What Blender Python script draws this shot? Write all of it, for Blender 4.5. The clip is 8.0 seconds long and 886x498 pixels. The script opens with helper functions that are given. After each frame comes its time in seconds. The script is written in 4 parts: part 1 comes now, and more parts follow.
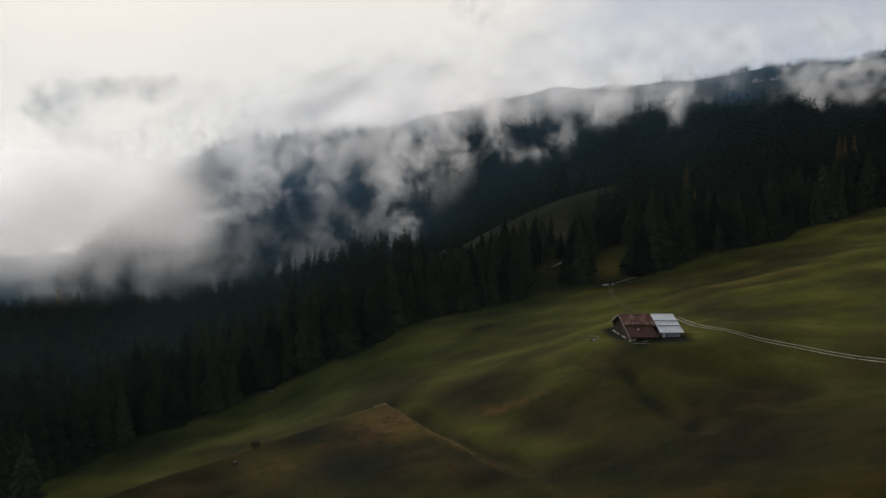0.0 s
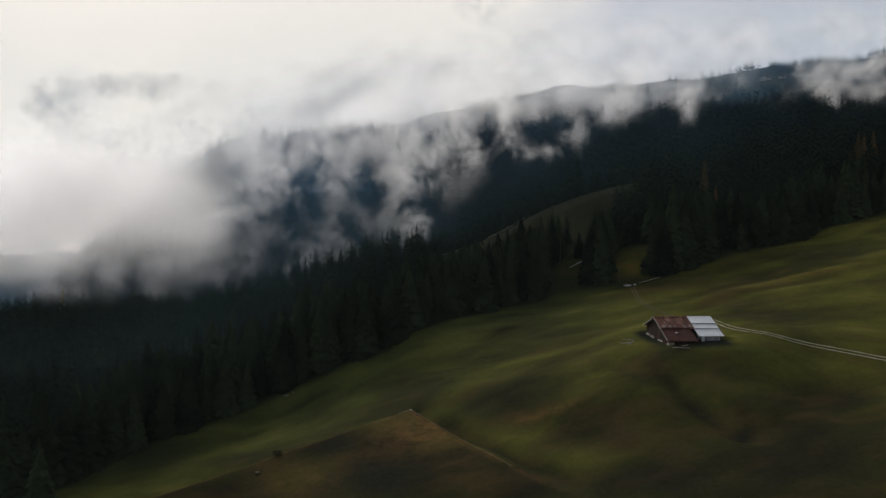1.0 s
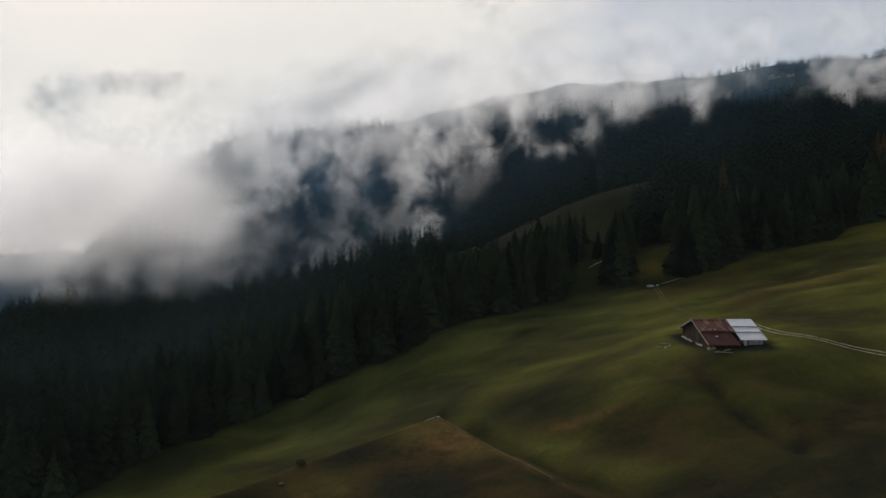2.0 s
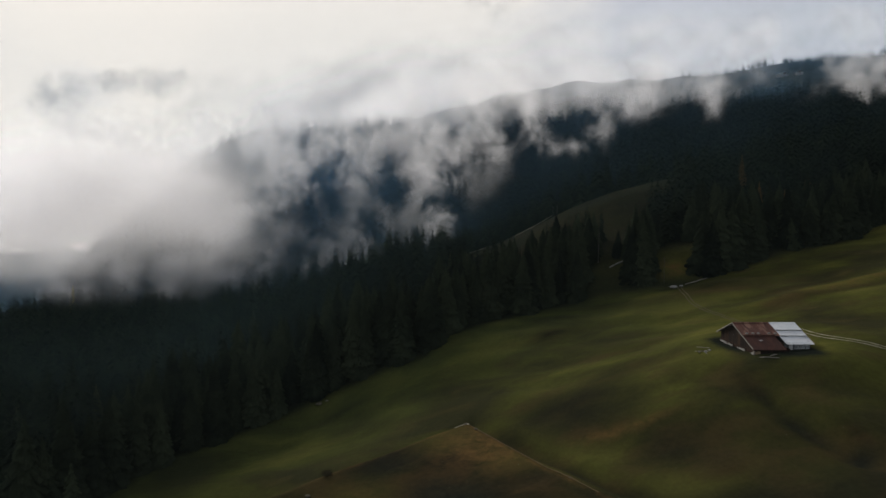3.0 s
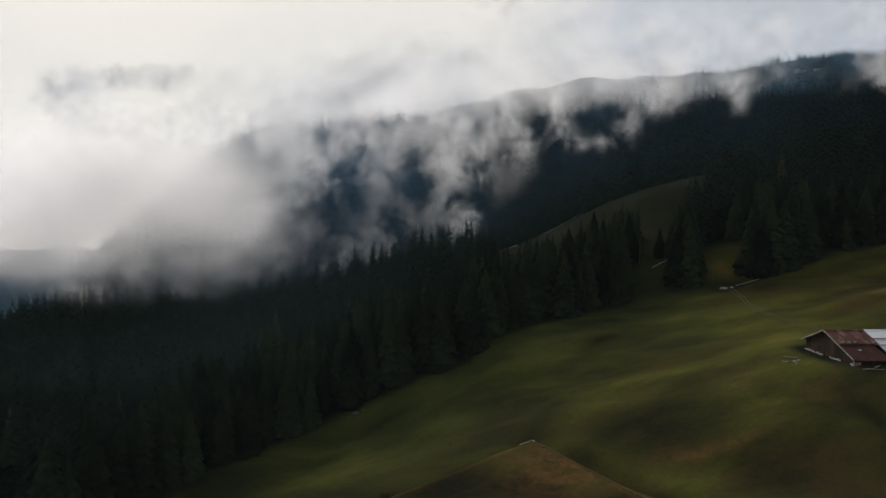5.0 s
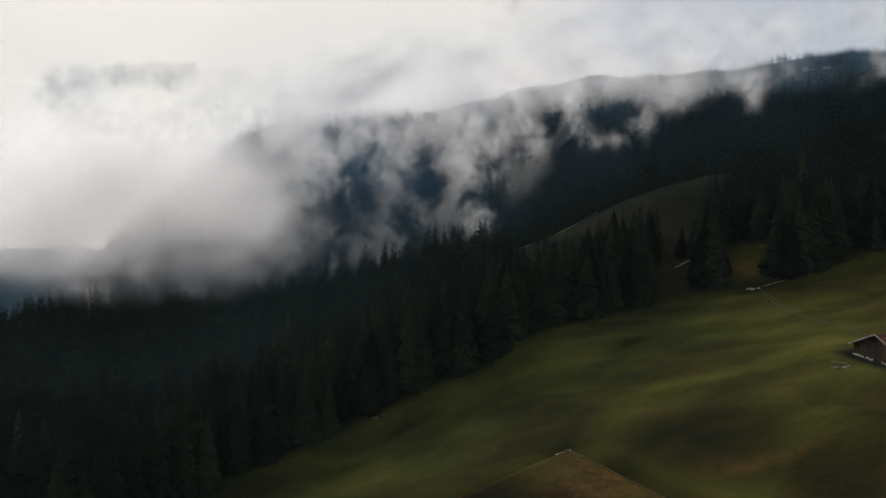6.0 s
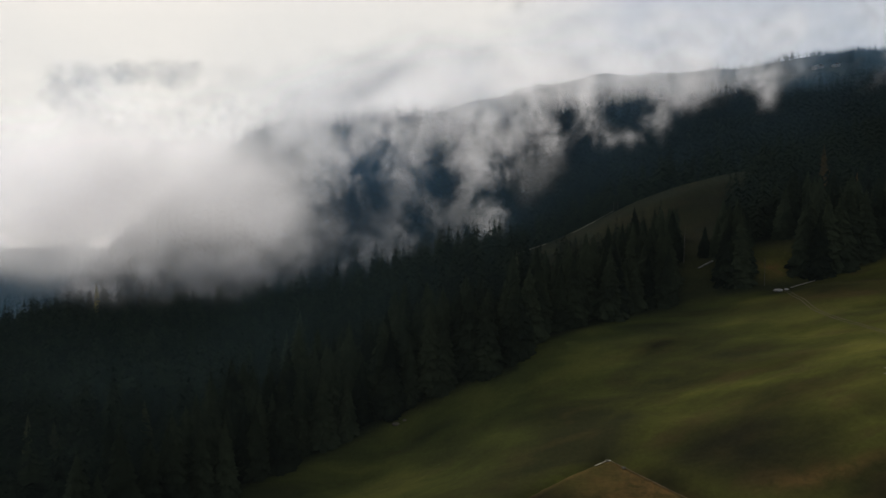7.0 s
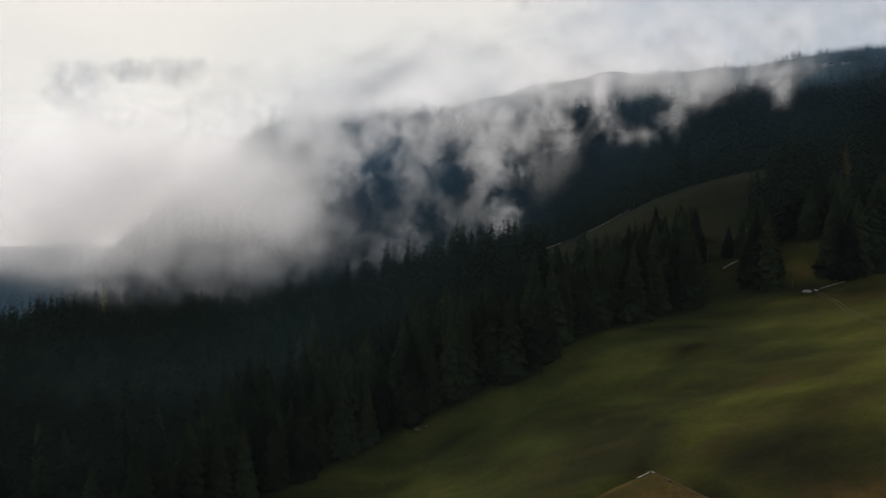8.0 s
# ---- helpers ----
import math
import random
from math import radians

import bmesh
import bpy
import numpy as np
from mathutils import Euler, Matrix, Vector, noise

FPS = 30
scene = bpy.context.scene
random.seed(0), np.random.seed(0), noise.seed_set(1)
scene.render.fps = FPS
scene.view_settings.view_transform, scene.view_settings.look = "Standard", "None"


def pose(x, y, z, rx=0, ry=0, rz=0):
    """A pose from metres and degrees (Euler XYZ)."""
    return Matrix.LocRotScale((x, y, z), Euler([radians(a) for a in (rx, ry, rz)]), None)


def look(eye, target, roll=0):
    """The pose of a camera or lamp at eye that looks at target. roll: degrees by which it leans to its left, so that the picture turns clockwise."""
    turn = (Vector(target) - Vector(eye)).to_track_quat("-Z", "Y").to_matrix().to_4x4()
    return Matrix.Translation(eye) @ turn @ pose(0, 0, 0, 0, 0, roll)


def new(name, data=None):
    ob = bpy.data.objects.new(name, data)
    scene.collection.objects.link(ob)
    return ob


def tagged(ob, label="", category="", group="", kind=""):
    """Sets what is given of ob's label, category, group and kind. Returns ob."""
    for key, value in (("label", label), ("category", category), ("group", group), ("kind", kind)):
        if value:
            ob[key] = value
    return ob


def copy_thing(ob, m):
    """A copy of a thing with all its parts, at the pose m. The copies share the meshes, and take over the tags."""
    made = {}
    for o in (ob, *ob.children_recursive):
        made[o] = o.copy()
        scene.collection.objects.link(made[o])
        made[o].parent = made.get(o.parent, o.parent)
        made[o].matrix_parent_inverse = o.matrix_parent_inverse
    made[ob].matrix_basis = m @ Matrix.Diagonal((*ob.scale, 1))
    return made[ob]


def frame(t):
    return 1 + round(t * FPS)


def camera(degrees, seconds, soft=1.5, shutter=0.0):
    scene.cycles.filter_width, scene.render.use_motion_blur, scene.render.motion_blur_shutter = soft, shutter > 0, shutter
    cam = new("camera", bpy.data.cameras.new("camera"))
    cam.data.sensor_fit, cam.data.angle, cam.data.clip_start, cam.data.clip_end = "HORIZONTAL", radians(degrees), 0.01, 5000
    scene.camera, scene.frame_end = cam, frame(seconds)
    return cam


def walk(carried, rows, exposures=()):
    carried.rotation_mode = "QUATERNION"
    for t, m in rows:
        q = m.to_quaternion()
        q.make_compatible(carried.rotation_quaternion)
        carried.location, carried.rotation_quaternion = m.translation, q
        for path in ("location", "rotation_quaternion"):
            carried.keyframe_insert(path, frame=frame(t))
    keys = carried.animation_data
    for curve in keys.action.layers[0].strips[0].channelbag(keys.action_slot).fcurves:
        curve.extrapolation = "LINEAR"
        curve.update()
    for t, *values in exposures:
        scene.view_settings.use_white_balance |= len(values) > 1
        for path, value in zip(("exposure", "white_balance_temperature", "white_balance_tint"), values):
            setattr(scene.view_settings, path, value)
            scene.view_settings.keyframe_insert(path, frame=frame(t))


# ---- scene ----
cam = camera(70.0, 8.0, soft=1.5)
walk(cam, [
    (0.0, pose(0.00, 0.00, 60.00, 88.160, -0.000, 0.000)),
    (0.5, pose(-3.95, 3.98, 59.90, 88.122, -0.030, 0.008)),
    (1.0, pose(-7.85, 7.91, 59.81, 88.085, -0.059, 0.019)),
    (1.5, pose(-11.72, 11.81, 59.72, 88.047, -0.088, 0.036)),
    (2.0, pose(-15.54, 15.66, 59.62, 88.009, -0.116, 0.056)),
    (2.5, pose(-19.33, 19.48, 59.53, 87.971, -0.144, 0.081)),
    (3.0, pose(-23.07, 23.25, 59.44, 87.933, -0.172, 0.111)),
    (3.5, pose(-26.77, 26.98, 59.35, 87.895, -0.199, 0.144)),
    (4.0, pose(-30.43, 30.66, 59.26, 87.856, -0.225, 0.182)),
    (4.5, pose(-34.04, 34.31, 59.17, 87.818, -0.252, 0.225)),
    (5.0, pose(-37.62, 37.91, 59.09, 87.779, -0.277, 0.271)),
    (5.5, pose(-41.16, 41.48, 59.00, 87.741, -0.303, 0.323)),
    (6.0, pose(-44.65, 45.00, 58.92, 87.702, -0.328, 0.378)),
    (6.5, pose(-48.10, 48.48, 58.83, 87.663, -0.352, 0.438)),
    (7.0, pose(-51.51, 51.91, 58.75, 87.624, -0.376, 0.502)),
    (7.5, pose(-54.88, 55.31, 58.67, 87.585, -0.400, 0.571)),
    (8.0, pose(-58.21, 58.67, 58.59, 87.546, -0.423, 0.643)),
])

# ---------------------------------------------------------------- light
SUN_EL, SUN_AZ = radians(27), radians(-28)          # soft sun behind the cloud, ahead and to the left
world = bpy.data.worlds.new("overcast")
scene.world = world
world.use_nodes = True


def overcast(nt):
    n, l = nt.nodes, nt.links
    n.clear()
    out = n.new("ShaderNodeOutputWorld")
    bg = n.new("ShaderNodeBackground")
    sky = n.new("ShaderNodeTexSky")
    sky.sky_type, sky.sun_disc = "NISHITA", False
    sky.sun_elevation, sky.sun_rotation = SUN_EL, SUN_AZ
    co = n.new("ShaderNodeTexCoord")
    # cloud cover: brightest round the veiled sun, greyer away from it
    dot = n.new("ShaderNodeVectorMath")
    dot.operation = "DOT_PRODUCT"
    dot.inputs[1].default_value = (math.sin(SUN_AZ) * math.cos(SUN_EL), math.cos(SUN_AZ) * math.cos(SUN_EL), math.sin(SUN_EL))
    glow = n.new("ShaderNodeMapRange")
    glow.interpolation_type = "SMOOTHSTEP"
    glow.inputs[1].default_value, glow.inputs[2].default_value = 0.62, 0.92
    stretch = n.new("ShaderNodeMapping")
    stretch.inputs["Scale"].default_value = (1.0, 1.0, 2.2)
    cloud = n.new("ShaderNodeTexNoise")
    cloud.inputs["Scale"].default_value, cloud.inputs["Detail"].default_value = 3.6, 9
    cloud.inputs["Roughness"].default_value, cloud.inputs["Distortion"].default_value = 0.55, 0.4
    add = n.new("ShaderNodeMath")
    add.operation = "MULTIPLY_ADD"
    add.inputs[1].default_value = 0.95
    ramp = n.new("ShaderNodeValToRGB")
    e = ramp.color_ramp.elements
    e[0].position, e[0].color = 0.35, (0.51, 0.53, 0.58, 1)
    e[1].position, e[1].color = 1.12 / 1.2, (0.88, 0.835, 0.775, 1)
    m = ramp.color_ramp.elements.new(0.62)
    m.color = (0.59, 0.60, 0.645, 1)
    mix = n.new("ShaderNodeMix")
    mix.data_type = "RGBA"
    mix.inputs["Factor"].default_value = 0.96
    thin = n.new("ShaderNodeMix")
    thin.data_type, thin.blend_type = "RGBA", "MULTIPLY"
    thin.inputs["Factor"].default_value = 1.0
    thin.inputs[7].default_value = (0.1, 0.1, 0.1, 1)
    l.new(co.outputs["Generated"], dot.inputs[0])
    l.new(dot.outputs["Value"], glow.inputs[0])
    l.new(co.outputs["Generated"], stretch.inputs[0])
    l.new(stretch.outputs[0], cloud.inputs["Vector"])
    l.new(cloud.outputs[0], add.inputs[0])
    half = n.new("ShaderNodeMath")
    half.operation = "MULTIPLY_ADD"
    half.inputs[1].default_value, half.inputs[2].default_value = 0.62, -0.04
    l.new(glow.outputs[0], half.inputs[0])
    l.new(half.outputs[0], add.inputs[2])
    l.new(add.outputs[0], ramp.inputs[0])
    l.new(sky.outputs[0], thin.inputs[6])
    l.new(thin.outputs[2], mix.inputs[6])
    l.new(ramp.outputs[0], mix.inputs[7])
    # the deck is thickest, and so darkest, overhead
    up = n.new("ShaderNodeSeparateXYZ")
    deck = n.new("ShaderNodeMapRange")
    deck.interpolation_type = "SMOOTHSTEP"
    deck.inputs[1].default_value, deck.inputs[2].default_value = 0.30, 0.75
    deck.inputs[3].default_value, deck.inputs[4].default_value = 1.0, 0.36
    l.new(co.outputs["Generated"], up.inputs[0])
    l.new(up.outputs[2], deck.inputs[0])
    l.new(mix.outputs[2], bg.inputs[0])
    l.new(deck.outputs[0], bg.inputs[1])
    l.new(bg.outputs[0], out.inputs[0])


overcast(world.node_tree)
sun = new("sun", bpy.data.lights.new("sun", "SUN"))
sun.data.energy, sun.data.angle, sun.data.color = 2.3, radians(24), (1.0, 0.95, 0.87)
sun.matrix_world = look((math.sin(SUN_AZ) * math.cos(SUN_EL), math.cos(SUN_AZ) * math.cos(SUN_EL), math.sin(SUN_EL)), (0, 0, 0))
scene.view_settings.exposure = 0.0
scene.cycles.transparent_max_bounces = 64

# ---------------------------------------------------------------- materials


def material(name, rough=0.8, metal=0.0):
    mat = bpy.data.materials.new(name)
    mat.use_nodes = True
    b = mat.node_tree.nodes["Principled BSDF"]
    b.inputs["Roughness"].default_value, b.inputs["Metallic"].default_value = rough, metal
    return mat, mat.node_tree.nodes, mat.node_tree.links, b


def noise_node(nt, scale, detail=5, rough=0.55, distort=0.0, space="Object", stretch=None):
    co = nt.nodes.new("ShaderNodeTexCoord")
    tex = nt.nodes.new("ShaderNodeTexNoise")
    tex.inputs["Scale"].default_value, tex.inputs["Detail"].default_value = scale, detail
    tex.inputs["Roughness"].default_value, tex.inputs["Distortion"].default_value = rough, distort
    src = co.outputs[space]
    if stretch:
        mp = nt.nodes.new("ShaderNodeMapping")
        mp.inputs["Scale"].default_value = stretch
        nt.links.new(src, mp.inputs[0])
        src = mp.outputs[0]
    nt.links.new(src, tex.inputs["Vector"])
    return tex


def ramp_node(nt, src, stops):
    r = nt.nodes.new("ShaderNodeValToRGB")
    els = r.color_ramp.elements
    while len(els) < len(stops):
        els.new(0.5)
    for el, (p, c) in zip(els, stops):
        el.position, el.color = p, (*c, 1)
    nt.links.new(src, r.inputs[0])
    return r


def mix_node(nt, fac, a, b, blend="MIX"):
    m = nt.nodes.new("ShaderNodeMix")
    m.data_type, m.blend_type = "RGBA", blend
    for sock, v in ((m.inputs["Factor"], fac), (m.inputs[6], a), (m.inputs[7], b)):
        if isinstance(v, (int, float)):
            sock.default_value = v
        elif isinstance(v, tuple):
            sock.default_value = (*v, 1)
        else:
            nt.links.new(v, sock)
    return m.outputs[2]


def bump(nt, height, bsdf, strength, distance):
    b = nt.nodes.new("ShaderNodeBump")
    b.inputs["Strength"].default_value, b.inputs["Distance"].default_value = strength, distance
    nt.links.new(height, b.inputs["Height"])
    nt.links.new(b.outputs[0], bsdf.inputs["Normal"])


def two_scale(name, dark, light, big, small, rough=0.85, metal=0.0, relief=0.02, stretch=None, third=None, gloss=0.08, mottle=0.34):
    """A surface whose colour wanders between two tones at two scales."""
    mat, n, l, b = material(name, rough, metal)
    b.inputs["Specular IOR Level"].default_value = gloss
    nt = mat.node_tree
    n1 = noise_node(nt, big, 4, 0.6, 0.3, stretch=stretch)
    n2 = noise_node(nt, small, 4, 0.65, stretch=stretch)
    c1 = ramp_node(nt, n1.outputs[0], [(0.32, dark), (0.68, light)])
    c2 = ramp_node(nt, n2.outputs[0], [(0.25, (1 - mottle,) * 3), (0.75, (1 + 0.8 * mottle,) * 3)])
    col = mix_node(nt, 1.0, c1.outputs[0], c2.outputs[0], "MULTIPLY")
    if third:
        n3 = noise_node(nt, 0.5, 4, 0.6, 0.4, stretch=(2.4, 0.5, 0.5))
        f = ramp_node(nt, n3.outputs[0], [(0.47, (0, 0, 0)), (0.62, (0.85, 0.85, 0.85))])
        col = mix_node(nt, f.outputs[0], col, third)
    l.new(col, b.inputs["Base Color"])
    bump(nt, n2.outputs[0], b, 0.5, relief)
    return mat


def ground_material():
    mat, n, l, b = material("meadow", 0.95)
    b.inputs["Specular IOR Level"].default_value = 0.02
    nt = mat.node_tree
    cover = n.new("ShaderNodeAttribute")
    cover.attribute_name = "cover"
    patch = noise_node(nt, 0.030, 4, 0.55, 0.3, stretch=(0.8, 1.3, 1))
    streak = noise_node(nt, 0.10, 3, 0.5, 0.3, stretch=(0.7, 1.2, 1))
    fine = noise_node(nt, 0.9, 6, 0.7)
    grass = ramp_node(nt, patch.outputs[0], [(0.36, (0.034, 0.033, 0.012)), (0.46, (0.054, 0.055, 0.013)), (0.54, (0.073, 0.077, 0.015)), (0.64, (0.110, 0.108, 0.022))])
    dry = ramp_node(nt, streak.outputs[0], [(0.35, (0.032, 0.025, 0.010)), (0.7, (0.072, 0.056, 0.019))])
    f = ramp_node(nt, streak.outputs[0], [(0.52, (0, 0, 0)), (0.70, (0.7, 0.7, 0.7))])
    turf = mix_node(nt, f.outputs[0], grass.outputs[0], dry.outputs[0])
    # greener turf by the wood, darkened to paint in its shade
    green = ramp_node(nt, patch.outputs[0], [(0.38, (0.028, 0.036, 0.014)), (0.53, (0.044, 0.056, 0.017)), (0.66, (0.068, 0.078, 0.021))])
    share = n.new("ShaderNodeMath")
    share.operation = "MULTIPLY"
    share.inputs[1].default_value = 0.9
    l.new(cover.outputs["Alpha"], share.inputs[0])
    turf = mix_node(nt, share.outputs[0], turf, green.outputs[0])
    heath = ramp_node(nt, streak.outputs[0], [(0.32, (0.011, 0.010, 0.005)), (0.48, (0.022, 0.018, 0.007)), (0.66, (0.044, 0.030, 0.011))])
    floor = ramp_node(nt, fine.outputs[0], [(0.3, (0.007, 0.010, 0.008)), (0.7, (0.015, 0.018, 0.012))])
    sep = n.new("ShaderNodeSeparateColor")
    l.new(cover.outputs["Color"], sep.inputs[0])
    col = mix_node(nt, sep.outputs[0], turf, heath.outputs[0])
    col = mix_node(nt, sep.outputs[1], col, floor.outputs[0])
    tuft = noise_node(nt, 0.24, 6, 0.66, 0.4)
    bare = ramp_node(nt, tuft.outputs[0], [(0.36, (0.12, 0.12, 0.12)), (0.60, (1, 1, 1))])
    share = mix_node(nt, 1.0, sep.outputs[2], bare.outputs[0], "MULTIPLY")
    col = mix_node(nt, share, col, (0.145, 0.082, 0.028))
    tone = ramp_node(nt, fine.outputs[0], [(0.25, (0.80, 0.80, 0.80)), (0.75, (1.16, 1.16, 1.16))])
    col = mix_node(nt, 1.0, col, tone.outputs[0], "MULTIPLY")
    l.new(col, b.inputs["Base Color"])
    bump(nt, fine.outputs[0], b, 0.5, 0.4)
    return mat


def needle_material(name, dark, light):
    mat, n, l, b = material(name, 0.9)
    b.inputs["Specular IOR Level"].default_value = 0.0
    nt = mat.node_tree
    geo = n.new("ShaderNodeNewGeometry")
    inf = n.new("ShaderNodeObjectInfo")
    stand = n.new("ShaderNodeTexNoise")
    stand.inputs["Scale"].default_value, stand.inputs["Detail"].default_value = 0.11, 3
    l.new(geo.outputs["Position"], stand.inputs["Vector"])
    mixv = n.new("ShaderNodeMath")
    mixv.operation = "MULTIPLY_ADD"
    mixv.inputs[1].default_value = 0.45
    l.new(inf.outputs["Random"], mixv.inputs[0])
    sc = n.new("ShaderNodeMath")
    sc.operation = "MULTIPLY"
    sc.inputs[1].default_value = 0.7
    l.new(stand.outputs[0], sc.inputs[0])
    l.new(sc.outputs[0], mixv.inputs[2])
    c = ramp_node(nt, mixv.outputs[0], [(0.30, dark), (0.72, light)])
    isl = ramp_node(nt, geo.outputs["Random Per Island"], [(0.0, (0.88, 0.88, 0.88)), (1.0, (1.1, 1.1, 1.1))])
    l.new(mix_node(nt, 1.0, c.outputs[0], isl.outputs[0], "MULTIPLY"), b.inputs["Base Color"])
    up, fluff = n.new("ShaderNodeVectorMath"), n.new("ShaderNodeVectorMath")
    up.operation, fluff.operation = "ADD", "NORMALIZE"
    up.inputs[1].default_value = (0, -1.0, 2.0)
    l.new(geo.outputs["Normal"], up.inputs[0])
    l.new(up.outputs[0], fluff.inputs[0])
    l.new(fluff.outputs[0], b.inputs["Normal"])
    return mat


def fog_material(name, density, lump, seed, soft=0.22, wisp=0.0, glow=0.72, bite=3.2, fine=8, rough=0.62, sheets=6):
    """Drifting vapour: white, scattering, thinned out by fine billows and towards the rim of its bank; density is that of all its sheets together."""
    mat = bpy.data.materials.new(name)
    mat.use_nodes = True
    nt = mat.node_tree
    n, l = nt.nodes, nt.links
    n.clear()
    out = n.new("ShaderNodeOutputMaterial")
    co = n.new("ShaderNodeTexCoord")
    geo = n.new("ShaderNodeNewGeometry")
    rim = n.new("ShaderNodeUVMap")
    rim.uv_map = "rim"
    sep = n.new("ShaderNodeSeparateXYZ")
    l.new(rim.outputs[0], sep.inputs[0])
    shift = n.new("ShaderNodeMapping")
    shift.inputs["Location"].default_value = (seed * 37.0, seed * 11.0, 0)
    shift.inputs["Scale"].default_value = (1.0, 0.3, 0.85)
    l.new(geo.outputs["Position"], shift.inputs[0])
    big = n.new("ShaderNodeTexNoise")
    big.inputs["Scale"].default_value, big.inputs["Detail"].default_value = lump, fine
    big.inputs["Roughness"].default_value, big.inputs["Distortion"].default_value = rough, 0.15 + wisp
    l.new(shift.outputs[0], big.inputs["Vector"])
    # density = edge + (noise - 0.5) * 2 - threshold
    s = n.new("ShaderNodeMath")
    s.operation = "MULTIPLY_ADD"
    s.inputs[1].default_value, s.inputs[2].default_value = bite, -0.5 * bite
    l.new(big.outputs[0], s.inputs[0])
    a = n.new("ShaderNodeMath")
    a.operation = "ADD"
    l.new(s.outputs[0], a.inputs[0])
    l.new(sep.outputs[0], a.inputs[1])
    m = n.new("ShaderNodeMapRange")
    m.interpolation_type = "SMOOTHSTEP"
    m.inputs[1].default_value, m.inputs[2].default_value = 0.5 - soft * 1.6, 0.5 + soft * 2.4
    m.inputs[3].default_value, m.inputs[4].default_value = 0.0, density
    l.new(a.outputs[0], m.inputs[0])
    # nothing beyond the rim
    k = n.new("ShaderNodeMapRange")
    k.interpolation_type = "SMOOTHSTEP"
    k.inputs[1].default_value, k.inputs[2].default_value = 0.03, 0.40
    l.new(sep.outputs[0], k.inputs[0])
    al = n.new("ShaderNodeMath")
    al.operation = "MULTIPLY"
    l.new(m.outputs[0], al.inputs[0])
    l.new(k.outputs[0], al.inputs[1])
    left, root, veil = (n.new("ShaderNodeMath") for _ in range(3))
    left.operation, root.operation, veil.operation = "SUBTRACT", "POWER", "SUBTRACT"
    left.inputs[0].default_value, root.inputs[1].default_value, veil.inputs[0].default_value = 1.0, 1 / sheets, 1.0
    l.new(al.outputs[0], left.inputs[1])
    l.new(left.outputs[0], root.inputs[0])
    l.new(root.outputs[0], veil.inputs[1])
    dif, tra, clear = n.new("ShaderNodeBsdfDiffuse"), n.new("ShaderNodeBsdfTranslucent"), n.new("ShaderNodeBsdfTransparent")
    dif.inputs[0].default_value = tra.inputs[0].default_value = (0.972, 0.970, 0.992, 1)
    both, fin = n.new("ShaderNodeMixShader"), n.new("ShaderNodeMixShader")
    both.inputs[0].default_value = glow
    l.new(dif.outputs[0], both.inputs[1])
    l.new(tra.outputs[0], both.inputs[2])
    l.new(veil.outputs[0], fin.inputs[0])
    l.new(clear.outputs[0], fin.inputs[1])
    l.new(both.outputs[0], fin.inputs[2])
    l.new(fin.outputs[0], out.inputs[0])
    return mat


MEADOW = ground_material()
NEEDLES = needle_material("spruce_needles", (0.007, 0.011, 0.008), (0.030, 0.040, 0.022))
LARCH = needle_material("autumn_larch_needles", (0.042, 0.032, 0.014), (0.105, 0.064, 0.024))
YELLOW = needle_material("yellow_larch_needles", (0.16, 0.12, 0.028), (0.26, 0.20, 0.050))
TWIGS = needle_material("heath_twigs", (0.032, 0.029, 0.015), (0.062, 0.052, 0.026))
PALE = needle_material("pale_larch_needles", (0.030, 0.038, 0.022), (0.056, 0.062, 0.032))
BARK = two_scale("bark", (0.035, 0.027, 0.020), (0.075, 0.060, 0.048), 0.6, 4.0, relief=0.03)

# ---------------------------------------------------------------- the lie of the land


def sig(v):
    return 1 / (1 + np.exp(-np.clip(v, -60, 60)))


def soft_pos(v, k):
    return np.logaddexp(0, v / k) * k


# hummocks and hollows: x, y, radius across, radius along, turn in degrees, height
LANDFORMS = [
    (57, 188, 25, 20, 0, 9.0),       # terrace that carries the barn
    (118, 432, 82, 27, 0, 32),       # bare knoll in the wood
    (52, 153, 2.5, 14, 20, -2.0),    # eroded gully
    (58, 141, 4.2, 3.0, 0, -1.0),     # pit where the bank has slumped
    (80, 150, 16, 11, 0, -2.5),
    (-76, 224, 34, 26, 25, -8.5),    # hollow below the wood
    (-24, 269, 24, 20, 0, 5.0),
    (122, 250, 34, 4.5, 8, 1.9),      # long hump in the upper meadow
    (-44, 390, 36, 36, 0, 12.0),
    (-125, 332, 40, 40, 0, -12.0),
    (-300, 505, 70, 60, 0, -11),
    (10, 166, 8, 22, 32, -1.8),      # gully beside the spur
    (82, 302, 16, 9, 0, -1.5),        # dip where the path enters the wood
    (516, 1046, 34, 24, 0, 17),       # bank of the high pasture
    (-232, 650, 72, 62, 0, 27),        # wooded shoulder above the fog
    (-820, 1320, 500, 230, 0, 104),  # far side of the valley
]


def spur_inside(x, y):
    """Metres inside the wedge-shaped spur, whose two straight crests meet at its upper tip."""
    bend = 0.35 * np.sin(x / 5 + y / 7)
    left = (x + 17.3) * 0.507 - (y - 185.5) * 0.862 + bend
    right = -(x + 17.3) * 0.854 - (y - 185.5) * 0.52 - bend
    return np.minimum(left, right)


